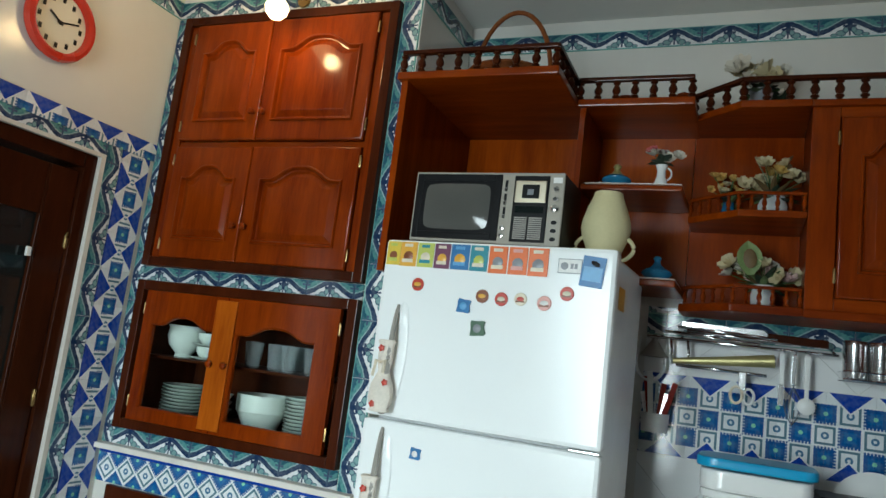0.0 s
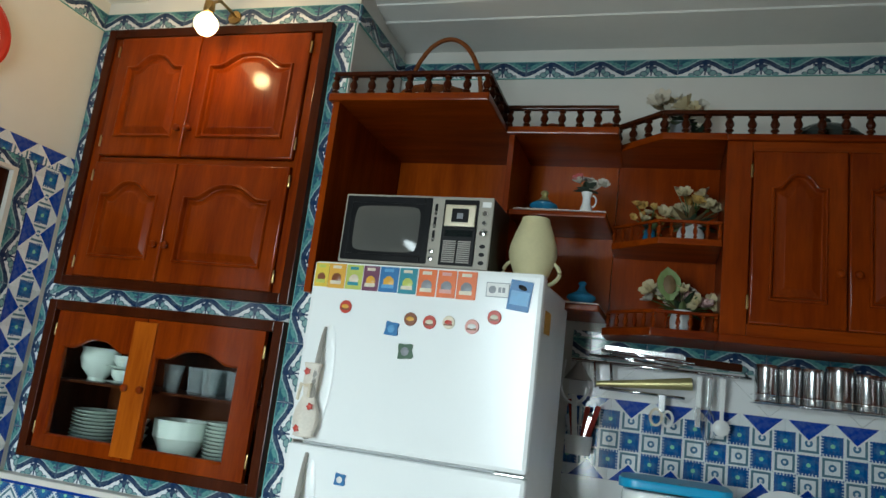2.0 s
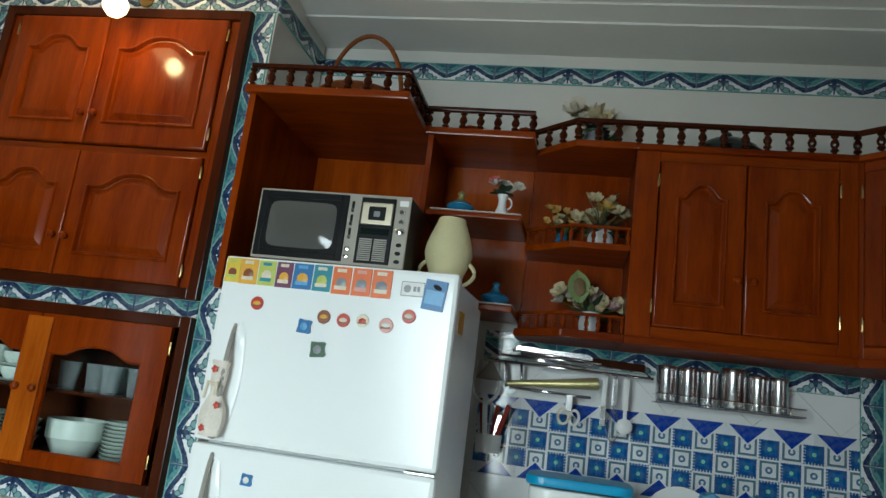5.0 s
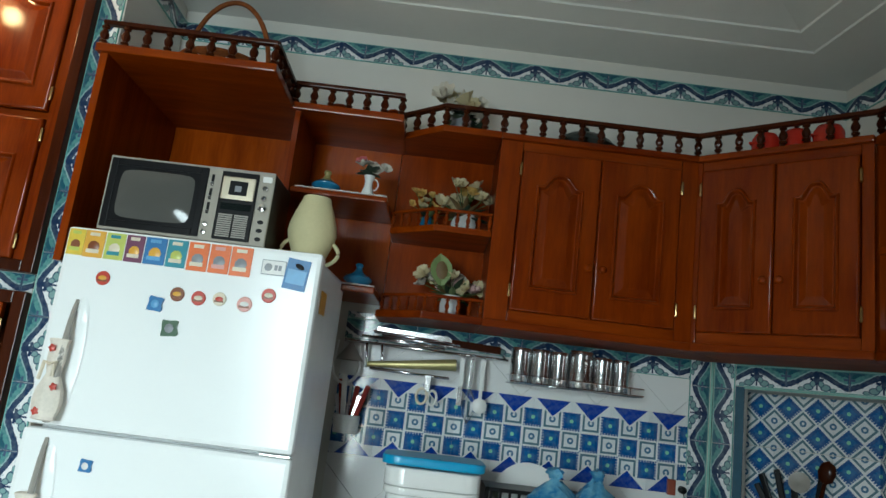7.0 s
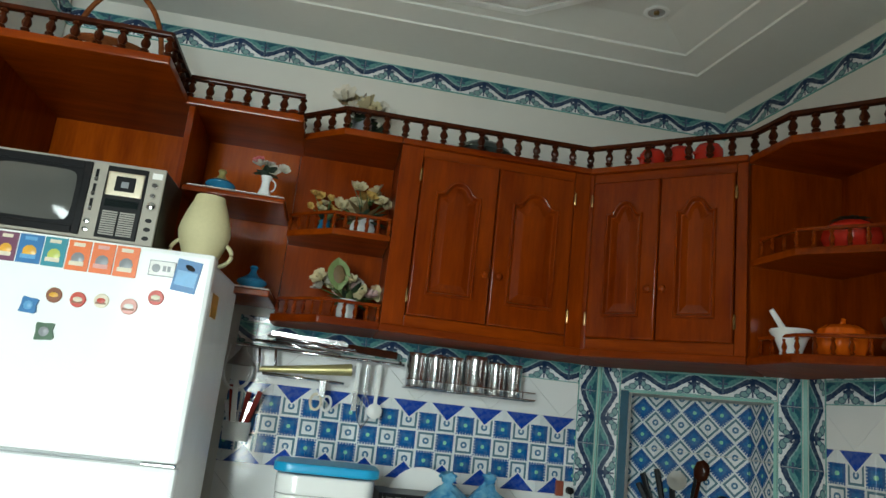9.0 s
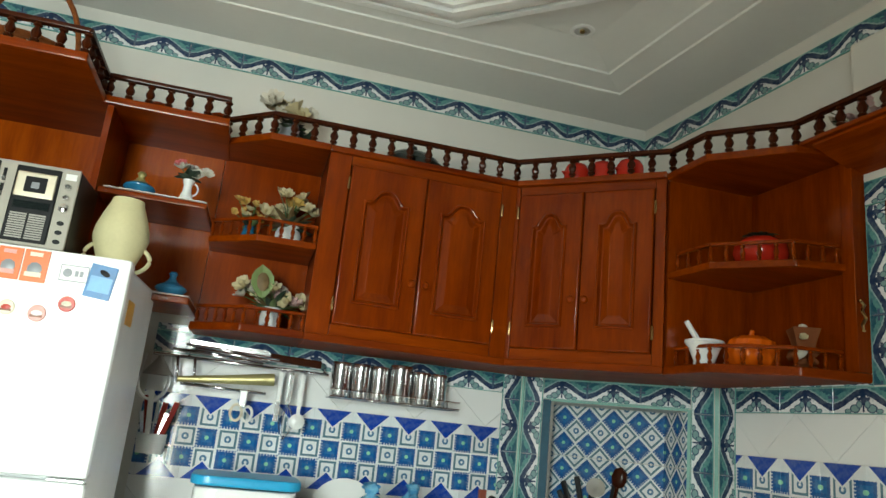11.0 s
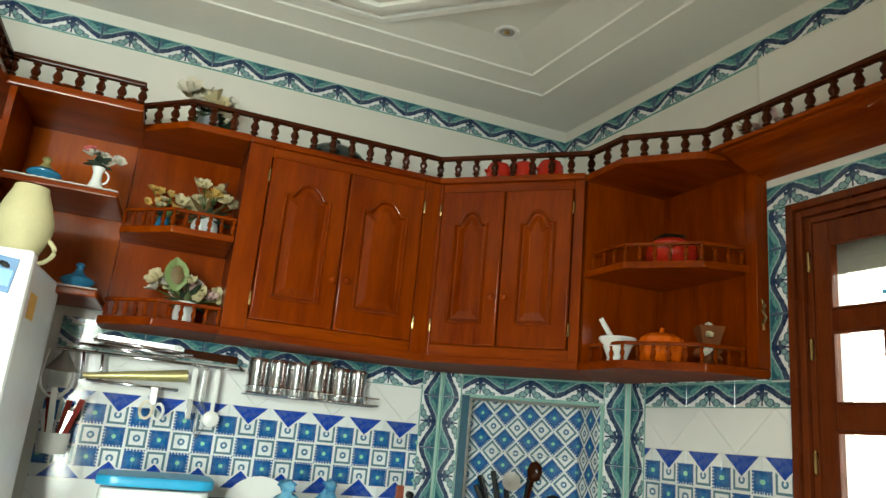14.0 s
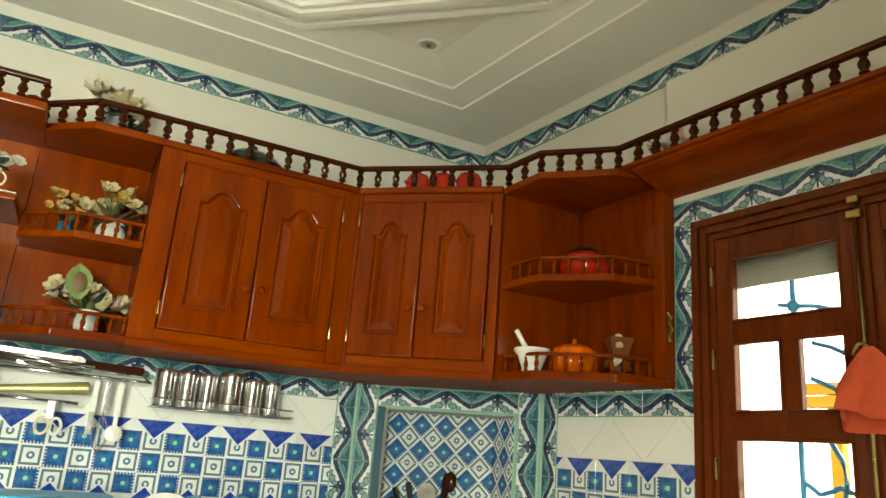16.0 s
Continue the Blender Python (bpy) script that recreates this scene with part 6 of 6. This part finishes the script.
part("tub", prism(rounded(0.262, 0.19, 0.06), 0, 0.118, 0.008), CERAMIC, tub)
part("belt", prism(rounded(0.282, 0.205, 0.065), 0.1185, 0.140, 0.007), CERAMIC, tub)
part("band", prism(rounded(0.285, 0.21, 0.06), 0.1405, 0.196, 0.010), CERAMIC, tub)
part("lid", prism(rounded(0.305, 0.225, 0.05), 0.2005, 0.228, 0.008), LID_BLUE, tub, "bright blue lid")
mug = thing("mug", pose(0.0, 2.08, 0.9005), "plain white mug standing before the container", "mug")
part("body", lathe([(0, 0.001), (0.040, 0), (0.044, 0.09), (0.041, 0.091), (0.037, 0.008), (0, 0.006)], 24), CERAMIC, mug)
drain = thing("dish_rack", pose(0.34, 2.42, 0.9005), "black plastic dish rack on the counter", "dish rack")
frame_rect(-0.12, 0.30, 0.0, 0.155, 0.012, -0.10, 0.09, drain, BLACK, "side")
for k in range(14):
    part("slat", box(-0.105 + 0.029 * k, -0.097 + 0.029 * k, -0.098, -0.090, 0.012, 0.143), BLACK, drain)
pl = thing("dinner_plate", pose(0.375, 2.49, 1.010, 78, 0, 0), "large white plate standing in the dish rack", "plate")
part("plate", lathe([(0, 0.002), (0.06, 0), (0.075, 0.004), (0.115, 0.014), (0.118, 0.018), (0.075, 0.009), (0, 0.006)], 36), CERAMIC, pl)
BAG = Nodes("blue_bag")
BAG = BAG.done(BAG.mix(BAG.ramp(BAG.noise(BAG.coord(), 30, 4), 0.35, 0.65), (0.03, 0.28, 0.62), (0.25, 0.60, 0.80)), 0.2, 0.0, Transmission_Weight=0.35)


def bag(m, seed, w, h):
    """A tied plastic bag with creases and two ears."""
    rng = random.Random(seed)
    bm = lathe([(0, 0), (w, 0.006), (w * 1.15, h * 0.3), (w, h * 0.62), (w * 0.35, h * 0.82), (w * 0.14, h * 0.88), (w * 0.35, h * 0.96), (w * 0.2, h)], 26)
    bmesh.ops.subdivide_edges(bm, edges=bm.edges[:], cuts=1)
    for v in bm.verts:
        v.co += 0.20 * w * Vector(noise.noise_vector(v.co * 55 + Vector((seed, 0, 0)))) * min(1, v.co.z / 0.02 if v.co.z > 0 else 0)
    return single("plastic_bag", bm, BAG, m, "crumpled pale blue plastic bag tied at the top", "plastic bag", "blue plastic bags")


bag(pose(0.425, 2.28, 0.9005), 2, 0.078, 0.232)
bag(pose(0.565, 2.33, 0.9005), 5, 0.072, 0.240)
sock = thing("wall_socket", AT_BACK @ pose(0.916, -0.0075, 1.098), "white wall socket with a black plug and red-brown box", "socket")
part("plate", box(-0.014, 0.022, -0.010, 0, -0.026, 0.026, 0.003), WHITE_PLASTIC, sock)
part("switch", box(-0.044, -0.016, -0.014, 0, -0.026, 0.026, 0.003), plain("rust_red", (0.28, 0.06, 0.03), 0.5, vary=0.3), sock)
part("plug", lathe([(0.013, 0), (0.012, 0.022), (0.006, 0.026), (0, 0.026)], 14), BLACK, sock, m=pose(0.005, -0.010, -0.004, 90, 0, 0))
part("cord", tube([(0.005, -0.034, -0.006), (0.006, -0.036, -0.05), (0.004, -0.026, -0.12), (0.006, -0.012, -0.196)], 0.003, 6), BLACK, sock)
crock = thing("utensil_crock", AT_DIAG @ pose(0.28, 0.09, 0.8995), "steel crock of black-handled knives and a wooden spoon", "utensil crock")
part("crock", lathe([(0, 0.001), (0.055, 0), (0.060, 0.16), (0.057, 0.161), (0.052, 0.008), (0, 0.006)], 28), STEEL, crock)
for x, y, h, ti, rz in ((-0.030, 0, 0.290, -20, 0), (-0.020, 0.02, 0.300, -12, 20), (0.020, 0.01, 0.285, 8, 0), (0.0, -0.02, 0.275, -4, 0), (-0.012, 0.0, 0.27, -28, 10)):
    part("knife_handle", box(-0.010, 0.010, -0.007, 0.007, 0.05, h, 0.004), BLACK, crock, m=pose(x, y, 0.01, 0, ti, rz))
part("ladle", lathe([(0, 0), (0.028, 0.006), (0.034, 0.022), (0.030, 0.022), (0, 0.008)], 16), GREY, crock, m=pose(0.0, -0.02, 0.270, 80, 0, 10))
part("spoon_handle", tube([(0.02, 0, 0.02), (0.07, 0, 0.28)], 0.007, 8), WOOD_DARK_SHADED, crock)
part("spoon_bowl", lathe([(0, -0.040), (0.022, -0.026), (0.028, 0.0), (0.022, 0.026), (0, 0.040)], 14, sy=0.4), WOOD_DARK_SHADED, crock, "brown wooden spoon bowl", pose(0.077, 0, 0.315, 0, 10, 0))
pan = thing("kettle", AT_DIAG @ pose(0.43, 0.11, 0.8995), "pale green enamel kettle standing in the niche", "kettle")
part("body", lathe([(0, 0.001), (0.065, 0), (0.070, 0.02), (0.062, 0.12), (0.040, 0.16), (0, 0.17)], 26), plain("green_enamel", (0.25, 0.42, 0.38), 0.2, vary=0.15), pan)
part("handle", tube(arc(0, 0.16, 0.05, 0.075, 10, 170, 12), 0.006, 8), BLACK, pan)

# ---- crockery behind the glass ----
CHINA = plain("pale_china", (0.56, 0.65, 0.58), 0.15, vary=0.05)


def stack(m, n, r, step, label):
    s = thing("plate_stack", m, label, "plates")
    for k in range(n):
        part("plate", lathe([(0, 0.001), (r * 0.55, 0), (r * 0.95, 0.012), (r, 0.015), (r * 0.6, 0.005), (0, 0.004)], 28), CHINA, s, m=pose(0.002 * math.sin(5 * k), 0, step * k))
    return s


Y1, ZB, ZT = 0.16, 0.9625, 1.1825
TA = AT_TALL
b = thing("soup_tureen", TA @ pose(-2.035, Y1, ZT), "pale china footed bowl behind the cupboard glass", "bowl")
part("bowl", lathe([(0, 0.001), (0.035, 0), (0.032, 0.012), (0.062, 0.045), (0.072, 0.080), (0.068, 0.110), (0.074, 0.122), (0.069, 0.121), (0.06, 0.08), (0, 0.02)], 28), CHINA, b)
for k, z in enumerate((0.0, 0.052)):
    c = thing("teacup", TA @ pose(-1.905, Y1 - 0.02, ZT + z), "pale china cup on a saucer behind the cupboard glass", "cup", "stacked cups")
    part("saucer", lathe([(0, 0.001), (0.03, 0), (0.062, 0.009), (0.064, 0.011), (0.03, 0.004), (0, 0.004)], 26), CHINA, c)
    part("cup", lathe([(0, 0.0115), (0.026, 0.011), (0.040, 0.030), (0.042, 0.0505), (0.039, 0.0505), (0.024, 0.016), (0, 0.015)], 24), CHINA, c)
b = stack(TA @ pose(-2.00, Y1 + 0.01, ZB), 9, 0.092, 0.0125, "stack of pale green china plates behind the glass")
small = thing("small_bowl", TA @ pose(-1.87, Y1 + 0.05, ZB), "pale china bowls stacked behind the glass", "bowl")
for k in range(3):
    part("bowl", lathe([(0, 0.001), (0.03, 0), (0.055, 0.045), (0.052, 0.045), (0.028, 0.006), (0, 0.005)], 24), CHINA, small, m=pose(0, 0, 0.028 * k))
big = thing("mixing_bowl", TA @ pose(-1.625, Y1, ZB), "large pale green china bowl behind the glass", "bowl")
part("bowl", lathe([(0, 0.001), (0.060, 0), (0.066, 0.01), (0.092, 0.060), (0.096, 0.064), (0.098, 0.125), (0.092, 0.125), (0.086, 0.066), (0, 0.014)], 32), CHINA, big)
stand = thing("plate_row", TA @ pose(-1.455, Y1, ZB), "row of pale china plates standing on edge behind the glass", "plates")
stand2 = [part("plate", lathe([(0, 0.001), (0.045, 0), (0.062, 0.010), (0.064, 0.012), (0.04, 0.005), (0, 0.004)], 24), CHINA, stand, m=pose(0, 0, 0.0125 * k)) for k in range(11)]
DRINK = Nodes("drinking_glass").done((0.80, 0.88, 0.88), 0.05, 0.0, Transmission_Weight=0.85, IOR=1.3)
for k, (x, y) in enumerate(((-1.68, 0.13), (-1.60, 0.16), (-1.52, 0.13), (-1.44, 0.16), (-1.56, 0.24))):
    g = single("drinking_glass", lathe([(0, 0.002), (0.026, 0), (0.036, 0.095), (0.034, 0.095), (0.025, 0.008), (0, 0.008)], 20), DRINK, TA @ pose(x, y, ZT), "clear drinking glass behind the cupboard glass", "glass", "drinking glasses")

# duct boxing above the window shelf
structure("duct_cover", box(1.055, 3.2, -0.045, -0.0085, 2.207, 2.527, 0.012), WALL, "white boxed duct along the wall over the window shelf", "duct cover", AT_RIGHT)
